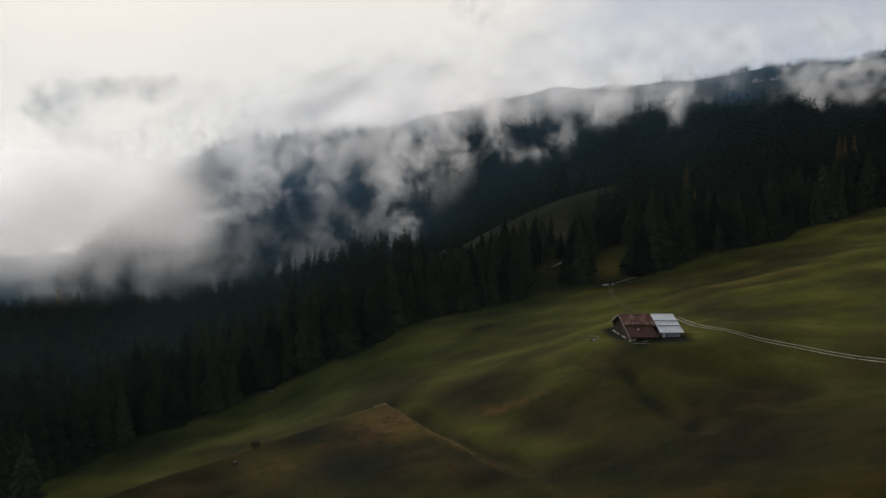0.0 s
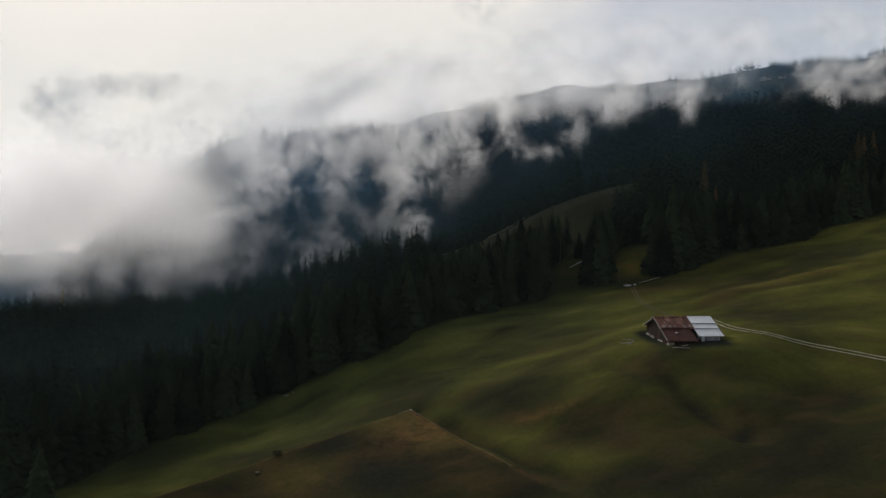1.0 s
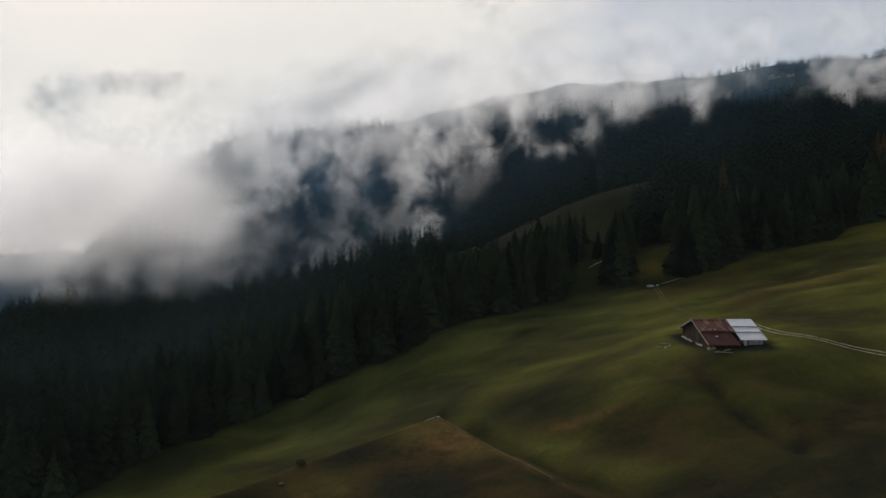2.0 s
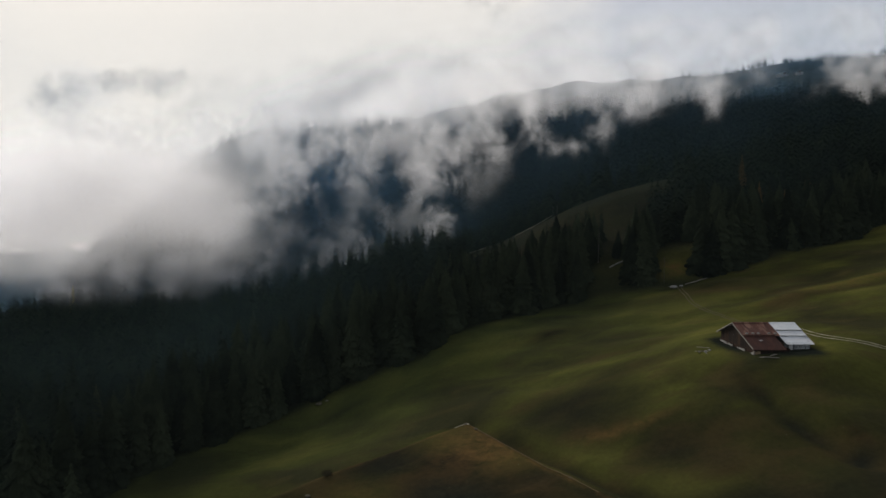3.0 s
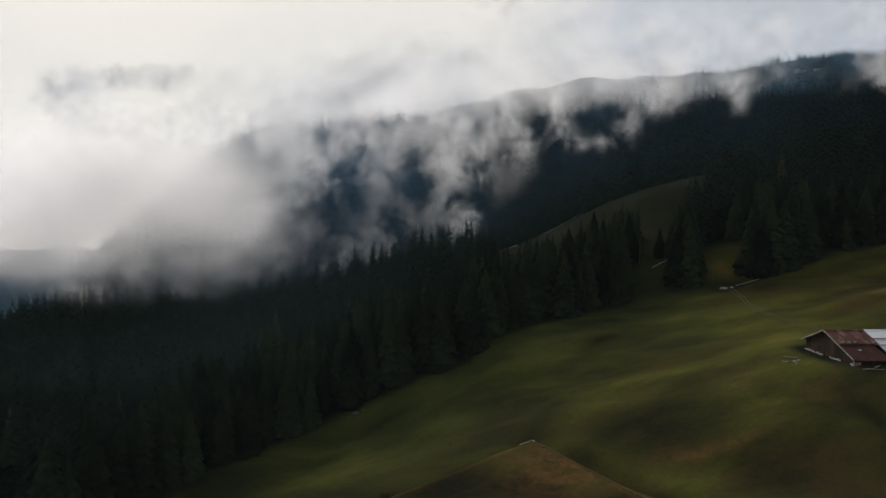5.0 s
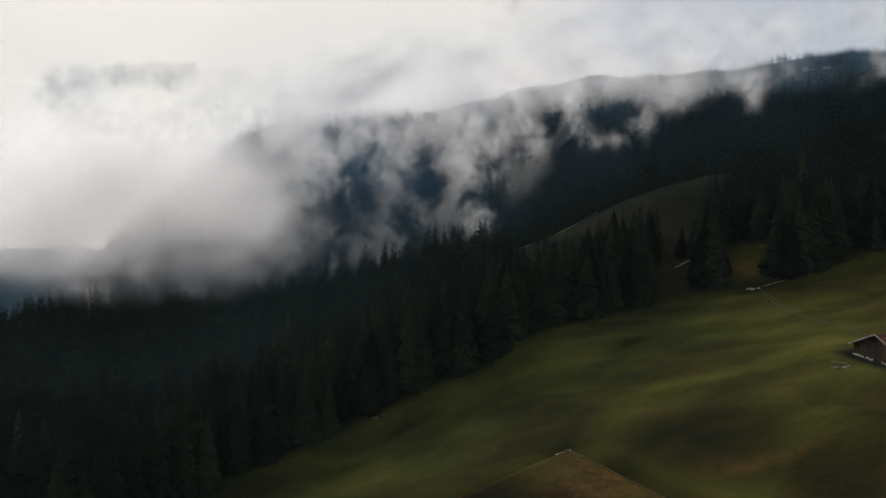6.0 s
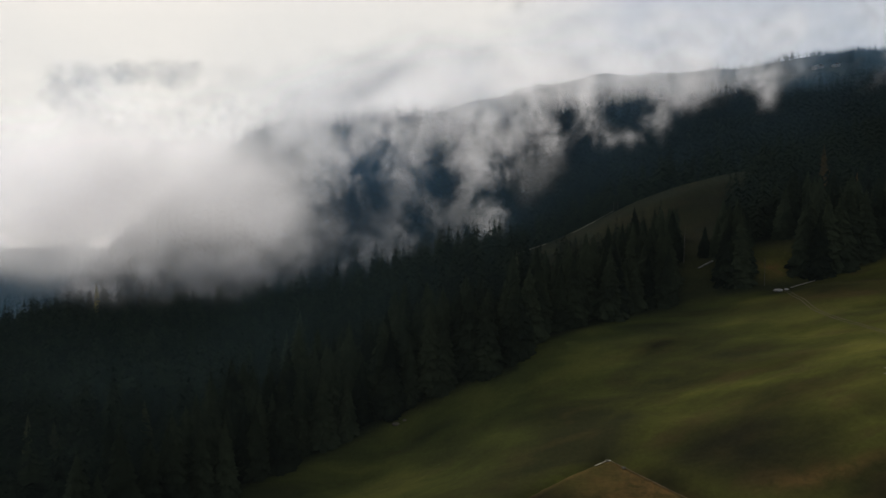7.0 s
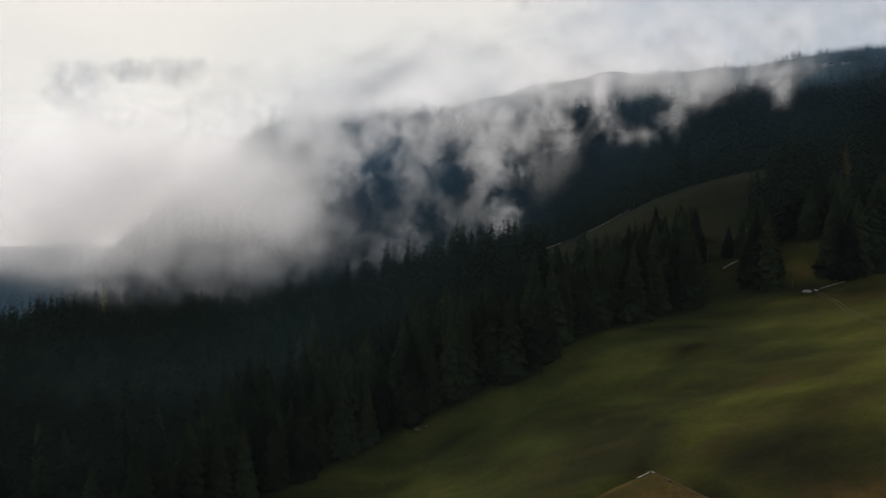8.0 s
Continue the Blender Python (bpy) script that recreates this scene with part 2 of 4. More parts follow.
def spur_top(x, y, z):
    """Raises the spur to a sloping table that breaks off at its crests, with a hollow outside them."""
    d = spur_inside(x, y)
    table = 8.8 + 0.1154 * (x + 17.3) + 0.115 * (y - 185.5)
    w = sig((d + 1.3) / 0.5) * sig((y - 122) / 8) * np.exp(-np.clip(d, 0, 99) / 45)
    return z * (1 - w) + np.maximum(table, z) * w - sig((y - 120) / 8) * sig((d + 40) / 4) * 2.2 * np.exp(-(((d + 5) / 3.6) ** 2))


def height(x, y):
    n = -6 + 0.195 * x + 0.084 * y - 0.22 * soft_pos(y - 455, 18) * sig((150 - x) / 30) + 0.13 * soft_pos(-150 - x, 15)
    n = n + 0.16 * soft_pos(-40 - y, 30)
    yc = 1150 + 0.55 * x - 1.2 * soft_pos(60 - x, 30)
    yc = 640 + soft_pos(yc - 640, 20)
    f = -41 + 0.077 * x + 0.283 * y - 0.54 * soft_pos(y - yc, 60)
    f = f - 1.5 * soft_pos(-300 - x, 25)          # the mountain ends; the valley opens
    f = -110 + soft_pos(f + 110, 20)
    w = sig((y - (520 - 90 * sig((x - 170) / 40))) / 22)
    z = n * (1 - w) + f * w
    for cx, cy, rx, ry, turn, up in LANDFORMS:
        c, s = math.cos(radians(turn)), math.sin(radians(turn))
        u, v = (x - cx) * c + (y - cy) * s, (y - cy) * c - (x - cx) * s
        z = z + up * np.exp(-0.5 * ((u / rx) ** 2 + (v / ry) ** 2))
    z = z + 10.5 * sig((y - 316) / 4.5) * sig((x - 32) / 8) * sig((140 - x) / 7) * sig((430 - y) / 12)      # steep bank behind the edge of the wood
    near = sig((470 - y) / 30)
    z = z + near * (1.1 * np.sin(x / 17 + 1.3 * np.sin(y / 29)) * np.sin(y / 13 + x / 41) + 0.4 * np.sin(x / 6.1 + y / 9.3) * np.sin(y / 5.2 - x / 23)
                    + 0.12 * np.sin(x / 9.7 + 2.1 * np.sin(y / 14.1)) * np.sin(y / 3.9 + x / 15 + 1.7 * np.sin(x / 11.3)))
    z = spur_top(x, y, z)
    yard = np.exp(-(((x - 64) / 19) ** 4 + ((y - 186) / 16) ** 4))
    z = z * (1 - yard) + yard * (28.1 + 0.07 * (x - 53) + 0.03 * (187 - y))      # level ground under the barn
    z = z + (1 - near) * 9 * np.sin(x / 61 + y / 230) * np.sin(y / 83 + 1) + (1 - near) * 4 * np.sin(x / 23 + 2) * np.sin(y / 37)
    return z


def hz(x, y):
    return float(height(np.float64(x), np.float64(y)))


EDGE_X = (-900, -170, -140, -128, -120, -112, -105, -88, -68, -45, -29, -26, -5, 22, 47, 92, 108, 145, 164, 183, 245, 300, 700, 3000)
EDGE_Y = (-300, -100, 60, 150, 190, 206, 222, 238, 250, 254, 257, 274, 282, 297, 302, 303, 305, 310, 317, 333, 350, 368, 460, 700)


def forest_edge(x):
    return np.interp(x, EDGE_X, EDGE_Y)


def clearing(x, y):
    """Open ground inside the wood, 0 to 1."""
    knoll = np.exp(-(((x - 62) / 76) ** 6 + ((y - 406) / 31) ** 6)) * sig((109 + 1.03 * (y - 400) - x) / 2)
    gap = np.exp(-(((x - 82 - 0.36 * (y - 310)) / (11 + 0.09 * np.clip(y - 310, -20, 60))) ** 6 + ((y - 322) / 19) ** 6))
    strip = np.exp(-(((x - 51 - 0.43 * (y - 312)) / (8.5 + 0.05 * np.clip(y - 312, 0, 80))) ** 6 + ((y - 352) / 50) ** 6))
    alp = np.exp(-(((x - 508 - 0.42 * (y - 1015)) / 24) ** 4 + ((y - 985) / 66) ** 4))
    glade = np.exp(-(((x - 281) / 11) ** 4 + ((y - 447) / 15) ** 4))
    nook = np.exp(-(((x - 59) / 5.2) ** 4 + ((y - 319) / 9) ** 4))
    return np.maximum(np.maximum(np.maximum(np.maximum(knoll, nook), gap), np.maximum(strip, alp)), glade)


def grade(a, b, fine, far):
    """Steps that are fine between a and b and widen outwards to far."""
    mid = list(np.arange(a, b + fine / 2, fine))
    step, lo, hi = fine, [], []
    v = a
    while v > -far:
        step *= 1.16
        v -= step
        lo.append(v)
    v, step = mid[-1], fine
    while v < far:
        step *= 1.13
        v += step
        hi.append(v)
    return np.array(lo[::-1] + mid + hi)


# patches of the meadow: middle, half widths, turn, share of brown heath, share of near-black tone
# the near-black in gully and pit paints their shade into the ground
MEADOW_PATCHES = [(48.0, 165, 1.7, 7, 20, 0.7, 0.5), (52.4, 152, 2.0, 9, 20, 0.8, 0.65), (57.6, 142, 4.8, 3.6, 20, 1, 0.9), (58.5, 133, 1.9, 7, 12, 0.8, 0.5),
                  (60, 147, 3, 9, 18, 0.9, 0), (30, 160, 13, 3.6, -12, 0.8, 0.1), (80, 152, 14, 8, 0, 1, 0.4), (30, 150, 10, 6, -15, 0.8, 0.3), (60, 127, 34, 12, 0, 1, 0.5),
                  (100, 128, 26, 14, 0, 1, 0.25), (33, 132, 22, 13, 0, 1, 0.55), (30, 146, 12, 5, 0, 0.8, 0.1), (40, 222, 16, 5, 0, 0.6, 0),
                  # the patch at (34, 189) paints vignetting: ground darkened towards the lower right
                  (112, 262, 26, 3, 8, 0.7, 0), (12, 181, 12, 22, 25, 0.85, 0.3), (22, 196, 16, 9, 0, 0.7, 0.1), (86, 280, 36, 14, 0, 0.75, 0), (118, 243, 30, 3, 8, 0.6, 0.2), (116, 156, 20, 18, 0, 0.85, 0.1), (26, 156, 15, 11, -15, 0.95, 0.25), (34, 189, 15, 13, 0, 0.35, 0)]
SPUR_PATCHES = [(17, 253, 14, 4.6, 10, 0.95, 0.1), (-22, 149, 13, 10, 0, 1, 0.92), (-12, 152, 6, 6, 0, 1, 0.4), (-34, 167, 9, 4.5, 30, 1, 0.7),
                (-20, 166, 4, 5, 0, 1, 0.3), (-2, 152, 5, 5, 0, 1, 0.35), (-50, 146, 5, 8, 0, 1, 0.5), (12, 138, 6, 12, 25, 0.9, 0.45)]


def build_ground():
    xs, ys = grade(-80, 130, 1.0, 3600), grade(118, 320, 1.0, 3600)
    X, Y = np.meshgrid(xs, ys)
    Z = height(X, Y)
    rng = np.random.default_rng(3)
    Z += rng.normal(0, 0.05, Z.shape) * (Y < 460)
    v = np.stack([X, Y, Z], -1).reshape(-1, 3)
    nx, ny = len(xs), len(ys)
    i = (np.arange(ny - 1)[:, None] * nx + np.arange(nx - 1)[None, :]).ravel()
    faces = np.stack([i, i + 1, i + nx + 1, i + nx], 1)
    me = bpy.data.meshes.new("ground")
    me.from_pydata(v.tolist(), [], faces.tolist())
    me.polygons.foreach_set("use_smooth", np.ones(len(faces), bool))
    x, y = v[:, 0], v[:, 1]
    wobble = 5 * np.sin(x / 9 + y / 7) + 3 * np.sin(x / 4.1 - y / 5.3)
    spur = sig((spur_inside(x, y) + 0.9) / 0.5) * sig((y - 112) / 6) * (0.8 + 0.04 * wobble)
    banks = 0.6 * np.exp(-(((x - 54.5 + 0.36 * (y - 141) + wobble * 0.15) / 3.2) ** 2 + ((y - 146) / 15) ** 2)) + 0.8 * np.exp(-(((x - 84 + wobble) / 17) ** 2 + ((y - 152) / 11) ** 2))
    flank = -(x + 17.3) * 0.854 - (y - 185.5) * 0.52
    gully = np.exp(-(((flank + 5.5 + 0.25 * wobble) / 4.0) ** 2)) * sig((y - 126) / 5) * sig((188 - y) / 3)
    banks = np.maximum(banks, 0.9 * gully)
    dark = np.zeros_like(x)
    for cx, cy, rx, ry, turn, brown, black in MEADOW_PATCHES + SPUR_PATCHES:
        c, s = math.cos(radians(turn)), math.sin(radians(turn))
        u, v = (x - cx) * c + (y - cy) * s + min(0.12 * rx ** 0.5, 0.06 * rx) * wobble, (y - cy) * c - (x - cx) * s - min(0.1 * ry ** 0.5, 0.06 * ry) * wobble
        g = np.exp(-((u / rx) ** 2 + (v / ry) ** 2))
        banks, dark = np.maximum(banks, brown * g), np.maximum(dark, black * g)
    # trampled mud and the shade beside the walls, painted dark round the barn
    mud_shade = np.exp(-(np.maximum(np.abs(x - 59.3) - 7.8, 0) / 2.0) ** 2 - (np.maximum(np.abs(y - 186.5) - 11.6, 0) / 2.0) ** 2) * (0.8 + 0.05 * wobble)
    heath = np.clip(np.maximum(np.maximum(spur, banks), np.maximum(0.7 * clearing(x, y) * (y > 360), 0.85 * sig((146 - y + 0.05 * x + wobble) / 7) * sig((x - 14) / 8))), 0, 1)
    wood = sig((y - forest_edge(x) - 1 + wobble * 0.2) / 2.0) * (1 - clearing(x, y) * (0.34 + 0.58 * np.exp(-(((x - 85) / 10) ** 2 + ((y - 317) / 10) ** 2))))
    side = (x + 17.3) * 0.507 - (y - 185.5) * 0.862
    crest = (0.75 * np.exp(-(((flank - 0.4) / 0.9) ** 2)) * (side > 0) + 0.40 * np.exp(-(((side - 0.4) / 0.8) ** 2)) * (flank > 0)) * sig((y - 140) / 6) * sig((188 - y) / 1.5)      # lit edges of the crests, painted into the turf
    ochre = np.clip(np.exp(-(((x - 83) / 7) ** 2 + ((y - 315) / 3.5) ** 2)) * 0.9 + 0.02 * clearing(x, y) + 0.45 * np.exp(-(((x - 122) / 36) ** 2 + ((y - 249 - 0.14 * (x - 122) + 0.3 * wobble) / 4.5) ** 2)) + 0.85 * np.exp(-((x + 13) / 12) ** 2 - ((y - 171) / 11) ** 2) * sig(spur_inside(x, y) / 0.6) + 0.45 * np.exp(-((x + 42) / 9) ** 2 - ((y - 153) / 7) ** 2) + 0.6 * np.exp(-(((x - 18) / 11) ** 2 + ((y - 167.5 + 0.15 * (x - 18) - 0.2 * wobble) / 1.7) ** 2)) + np.exp(-(((x - 282) / 9) ** 2 + ((y - 452) / 9) ** 2)) + crest, 0, 1)
    lush_shade = np.exp(-(((y - forest_edge(x)) / 56) ** 2)) * sig((75 - x + 2 * wobble) / 14)
    col = np.stack([heath, np.maximum(wood, np.clip(np.maximum(mud_shade, dark), 0, 1)), ochre, np.clip(lush_shade, 0, 1)], -1)
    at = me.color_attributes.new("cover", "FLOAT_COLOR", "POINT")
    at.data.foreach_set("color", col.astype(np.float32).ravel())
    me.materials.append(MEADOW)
    ob = new("ground", me)
    tagged(ob, "steep alpine hillside of short autumn grass and brown heath", "ground", kind="structure")
    return ob


GROUND = build_ground()


def part(name, bm, mat, parent=None, label="", smooth=False):
    me = bpy.data.meshes.new(name)
    bm.to_mesh(me)
    bm.free()
    if smooth:
        for p in me.polygons:
            p.use_smooth = True
    me.materials.append(mat)
    ob = new(name, me)
    if parent:
        ob.parent = parent
    if label:
        ob["label"] = label
    return ob


def add_box(bm, lo, hi, bevel=0.0, m=None):
    c = [(a + b) / 2 for a, b in zip(lo, hi)]
    s = [b - a for a, b in zip(lo, hi)]
    mat = Matrix.Translation(c) @ Matrix.Diagonal((*s, 1))
    made = bmesh.ops.create_cube(bm, size=1, matrix=(m @ mat) if m else mat)
    if bevel:
        edges = list({e for v in made["verts"] for e in v.link_edges})
        bmesh.ops.bevel(bm, geom=edges, offset=bevel, segments=1, affect="EDGES")
    return made


# ---------------------------------------------------------------- trees


def spruce_arrays(rng, levels, boughs, rich, slim=0.16, bare=0.1, ragged=0.3):
    """Crown of a spruce one metre tall: drooping boughs in uneven whorls round the stem. Returns vertices and triangles."""
    V, T = [], []
    for k in range(levels):
        f = k / (levels - 1)
        z = bare + (0.985 - bare) * f ** 0.92
        r = slim * (1 - f) ** 0.82 * (1.0 + rng.uniform(-ragged, ragged) * 0.5) + 0.010
        turn = rng.uniform(0, 6.28)
        cnt = max(4, int(boughs * (0.55 + 0.45 * (1 - f))))
        for j in range(cnt):
            a = turn + 6.2832 * j / cnt + rng.uniform(-0.25, 0.25)
            L = r * rng.uniform(1 - ragged, 1 + ragged * 0.7)
            w = L * rng.uniform(0.20, 0.34) + 0.005
            droop = L * rng.uniform(0.45, 1.0)
            z0 = z + rng.uniform(-0.8, 0.8) / levels
            ca, sa = math.cos(a), math.sin(a)

            def pt(u, s, dz):
                return (ca * u - sa * s, sa * u + ca * s, z0 + dz)
            b = len(V)
            if rich:
                V += [pt(0, 0, 0.012), pt(L * 0.45, w, -droop * 0.42), pt(L * 0.5, 0, -droop * 0.18), pt(L * 0.45, -w, -droop * 0.42),
                      pt(L * 0.82, w * 0.62, -droop * 0.95), pt(L * 0.82, -w * 0.62, -droop * 0.95), pt(L, 0, -droop * 0.85)]
                T += [(b, b + 1, b + 2), (b, b + 2, b + 3), (b + 1, b + 4, b + 2), (b + 2, b + 5, b + 3), (b + 2, b + 4, b + 6), (b + 2, b + 6, b + 5)]
            else:
                V += [pt(0, 0, 0.012), pt(L * 0.6, w, -droop * 0.7), pt(L, 0, -droop * 0.8), pt(L * 0.6, -w, -droop * 0.7)]
                T += [(b, b + 1, b + 2), (b, b + 2, b + 3)]
    b = len(V)     # leading shoot
    V += [(0.006, 0, 0.95), (-0.003, 0.005, 0.95), (-0.003, -0.005, 0.95), (0, 0, 1.03)]
    T += [(b, b + 1, b + 3), (b + 1, b + 2, b + 3), (b + 2, b, b + 3)]
    return np.array(V), np.array(T)


def mesh_of(name, V, T, mat):
    me = bpy.data.meshes.new(name)
    me.vertices.add(len(V))
    me.vertices.foreach_set("co", np.asarray(V, np.float32).ravel())
    me.loops.add(3 * len(T))
    me.loops.foreach_set("vertex_index", np.asarray(T, np.int32).ravel())
    me.polygons.add(len(T))
    me.polygons.foreach_set("loop_start", np.arange(len(T), dtype=np.int32) * 3)
    me.materials.append(mat)
    me.update(calc_edges=True)
    me.validate()
    return me


def trunk_mesh(tall):
    bm = bmesh.new()
    m = Matrix.Translation((0, 0, 0.49 * tall - 0.3))
    bmesh.ops.create_cone(bm, cap_ends=True, segments=7, radius1=0.017 * tall, radius2=0.002 * tall, depth=0.98 * tall + 0.6, matrix=m)
    me = bpy.data.meshes.new("trunk")
    bm.to_mesh(me)
    bm.free()
    me.materials.append(BARK)
    return me


def tree_models(kind, mat, count, seed, label, category, slim, levels=44, boughs=15):
    """A few stems of a kind, each an empty with trunk and crown; they are copied over the hillside."""
    rng = np.random.default_rng(seed)
    made = []
    for k in range(count):
        tall = 25.0
        V, T = spruce_arrays(rng, levels + int(rng.integers(-2, 3)), boughs, True, slim * rng.uniform(0.85, 1.15), rng.uniform(0.04, 0.14), 0.34)
        top = new(kind)
        tr = new("trunk", trunk_mesh(tall))
        tr.parent = top
        cr = new("crown", mesh_of("crown", V * tall, T, mat))
        cr.parent = top
        tagged(top, label, category, group="trees of the wood")
        made.append(top)
    return made


def scatter(x0, x1, y0, y1, step, seed):
    rng = np.random.default_rng(seed)
    xs, ys = np.arange(x0, x1, step), np.arange(y0, y1, step)
    X, Y = np.meshgrid(xs, ys)
    X = X + rng.uniform(-0.48, 0.48, X.shape) * step
    Y = Y + rng.uniform(-0.48, 0.48, Y.shape) * step
    x, y = X.ravel(), Y.ravel()
    thin = 0.12 + 0.10 * np.sin(x / 23 + 2 * np.sin(y / 31)) * np.sin(y / 19)
    keep = (y > forest_edge(x) + 1.5 + rng.uniform(0, 3, len(x))) & (clearing(x, y) < 0.35) & (rng.random(len(x)) > thin)
    return x[keep], y[keep], rng


def plant():
    spruces = tree_models("spruce_tree", NEEDLES, 6, 5, "tall dark green spruce standing in the hillside wood", "tree", 0.215)
    larches = tree_models("larch_tree", LARCH, 2, 8, "slender larch with rusty yellow autumn needles among spruces", "tree", 0.135, 28, 11)
    yellows = tree_models("yellow_larch_tree", YELLOW, 1, 18, "single bright yellow autumn larch among dark spruces", "tree", 0.115, 28, 11)
    pales = tree_models("young_larch_tree", PALE, 2, 9, "slender grey-green larch among the darker spruces", "tree", 0.180, 34, 13)
    x, y, rng = scatter(-420, 330, 20, 470, 6.6, 21)
    back = y - forest_edge(x)
    order = np.argsort(back + rng.uniform(0, 9, len(x)) + 1000 * ((x < -128) | (x > 250) | (y < 150)))
    front = order[:290]
    rest = order[290:]
    used = {}
    for i in front:
        src = spruces[int(rng.integers(len(spruces)))]
        s = rng.uniform(0.80, 1.28) * (0.7 if rng.random() < 0.15 else 1)
        m = pose(x[i], y[i], hz(x[i], y[i]) - 0.2, rng.uniform(-1.5, 1.5), rng.uniform(-1.5, 1.5), rng.uniform(0, 360))
        if src.name in used:
            t = copy_thing(src, m)
        else:
            t, used[src.name] = src, True
            t.matrix_basis = m
        t.scale = (s * rng.uniform(0.9, 1.12), s * rng.uniform(0.9, 1.12), s)
    for models, spots in ((spruces, SPRUCE_SPOTS), (yellows, YELLOW_SPOTS), (larches, LARCH_SPOTS), (pales, PALE_SPOTS)):
        for k, (tx, ty, tall) in enumerate(spots):
            m = pose(tx, ty, hz(tx, ty) - 0.2, 0, 0, rng.uniform(0, 360))
            if k < len(models) and models is not spruces:
                t = models[k]
                t.matrix_basis = m
            else:
                t = copy_thing(models[k % len(models)], m)
            t.scale = (tall / 25,) * 3
    # the wood behind, too many to count
    joined("wood", x[rest], y[rest], rng, 14, 8, 15.0, 31.0, 0.215, "dense dark spruce wood covering the hillside behind")
    fx, fy, rng = scatter(-420, 720, 470, 760, 5.6, 33)
    keep = fx < 0.72 * fy + 60
    fx, fy = fx[keep], fy[keep]
    joined("far_wood", fx, fy, rng, 7, 6, 16.0, 27.0, 0.235, "dark spruce wood on the far misty mountainside")
    gx, gy, rng = scatter(-1500, 1400, 760, 1750, 10.5, 35)
    keep = ((gy < 1150 + 0.55 * gx - 250 + rng.uniform(-70, 10, len(gx)) + 200 * (gx > 420) * (np.sin(gx / 19) + np.sin(gx / 31 + gy / 60) > 0.2)) & (np.abs(gx) < 0.74 * gy + 40)) | ((gx < -500) & (gx > -0.8 * gy) & (gy < 1400))
    joined("high_wood", gx[keep], gy[keep], rng, 5, 6, 11.0, 20.0, 0.27, "dark spruce wood high on the misty mountain")


def joined(name, x, y, rng, levels, boughs, low, high, slim, label):
    models = [spruce_arrays(rng, levels, boughs, False, slim, 0.06, 0.3) for _ in range(5)]
    z = height(x, y) - 0.3
    Vs, Ts, off = [], [], 0
    pick = rng.integers(0, 5, len(x))
    for k in range(5):
        V, T = models[k]
        ids = np.where(pick == k)[0]
        s = rng.uniform(low, high, len(ids)) * (0.92 + 0.2 * np.sin(x[ids] / 27 + np.sin(y[ids] / 19)) * np.sin(y[ids] / 33))
        s *= np.where(rng.random(len(ids)) < 0.15, 0.7, 1.0)
        wide = s * rng.uniform(0.9, 1.2, len(ids))
        a = rng.uniform(0, 6.28, len(ids))
        c, sn = np.cos(a)[:, None], np.sin(a)[:, None]
        vx = (V[None, :, 0] * c - V[None, :, 1] * sn) * wide[:, None] + x[ids][:, None]
        vy = (V[None, :, 0] * sn + V[None, :, 1] * c) * wide[:, None] + y[ids][:, None]
        vz = V[None, :, 2] * s[:, None] + z[ids][:, None]
        Vs.append(np.stack([vx, vy, vz], -1).reshape(-1, 3))
        Ts.append((T[None] + (off + np.arange(len(ids)) * len(V))[:, None, None]).reshape(-1, 3))
        off += len(ids) * len(V)
    ob = new(name, mesh_of(name, np.concatenate(Vs), np.concatenate(Ts), NEEDLES))
    tagged(ob, label, "wood", kind="stuff")


YELLOW_SPOTS = [(-274.5, 450, 31)]
LARCH_SPOTS = [(139, 350, 27), (170, 360, 27), (278, 446, 24), (284, 449, 22), (287, 444, 25), (147, 338, 22), (155, 404, 26), (152, 350, 24), (175, 372, 24)]
SPRUCE_SPOTS = [(63.5, 313, 26), (67.5, 311, 29), (70.5, 314.5, 25), (66, 318, 28), (62, 333, 14), (66.5, 331, 17), (94.5, 311, 28), (33, 349, 23), (38, 343, 24), (44, 346, 25), (50, 344, 24), (54, 350, 23), (97, 306.5, 25), (-88, 132, 26), (-93, 127, 24)]
PALE_SPOTS = [(-121, 322, 26), (-120, 343, 28), (-20, 345, 24), (-12, 338, 25), (8, 330, 24), (20, 322, 24), (-173, 232, 20), (-168, 236, 17), (-140, 234, 21)]
plant()

# ---------------------------------------------------------------- barn


TIMBER = two_scale("weathered_dark_timber", (0.013, 0.009, 0.007), (0.036, 0.023, 0.016), 0.9, 6.0, stretch=(1, 1, 0.2))
BROWN = two_scale("brown_barn_boards", (0.028, 0.016, 0.010), (0.062, 0.034, 0.021), 0.9, 6.0, stretch=(1, 1, 0.2))
TAN = two_scale("tan_boards", (0.20, 0.145, 0.085), (0.33, 0.25, 0.155), 0.8, 5.0, stretch=(1, 1, 0.2))
GREY_WOOD = two_scale("bleached_timber", (0.17, 0.155, 0.135), (0.33, 0.305, 0.27), 0.8, 5.0)
RED = two_scale("rusty_red_sheet", (0.075, 0.026, 0.018), (0.135, 0.048, 0.032), 0.45, 2.6, 0.5, 0.15, 0.01, stretch=(1.6, 0.5, 0.5), third=(0.27, 0.15, 0.105), gloss=0.2, mottle=0.2)
DARK_RED = two_scale("dark_rusty_sheet", (0.050, 0.019, 0.014), (0.088, 0.033, 0.023), 0.45, 2.6, 0.55, 0.1, 0.01, stretch=(1.6, 0.5, 0.5), gloss=0.15, mottle=0.25)
WHITE = two_scale("pale_grey_sheet", (0.74, 0.78, 0.82), (0.86, 0.88, 0.90), 0.4, 3.0, 0.42, 0.1, 0.01, gloss=0.4, mottle=0.07)
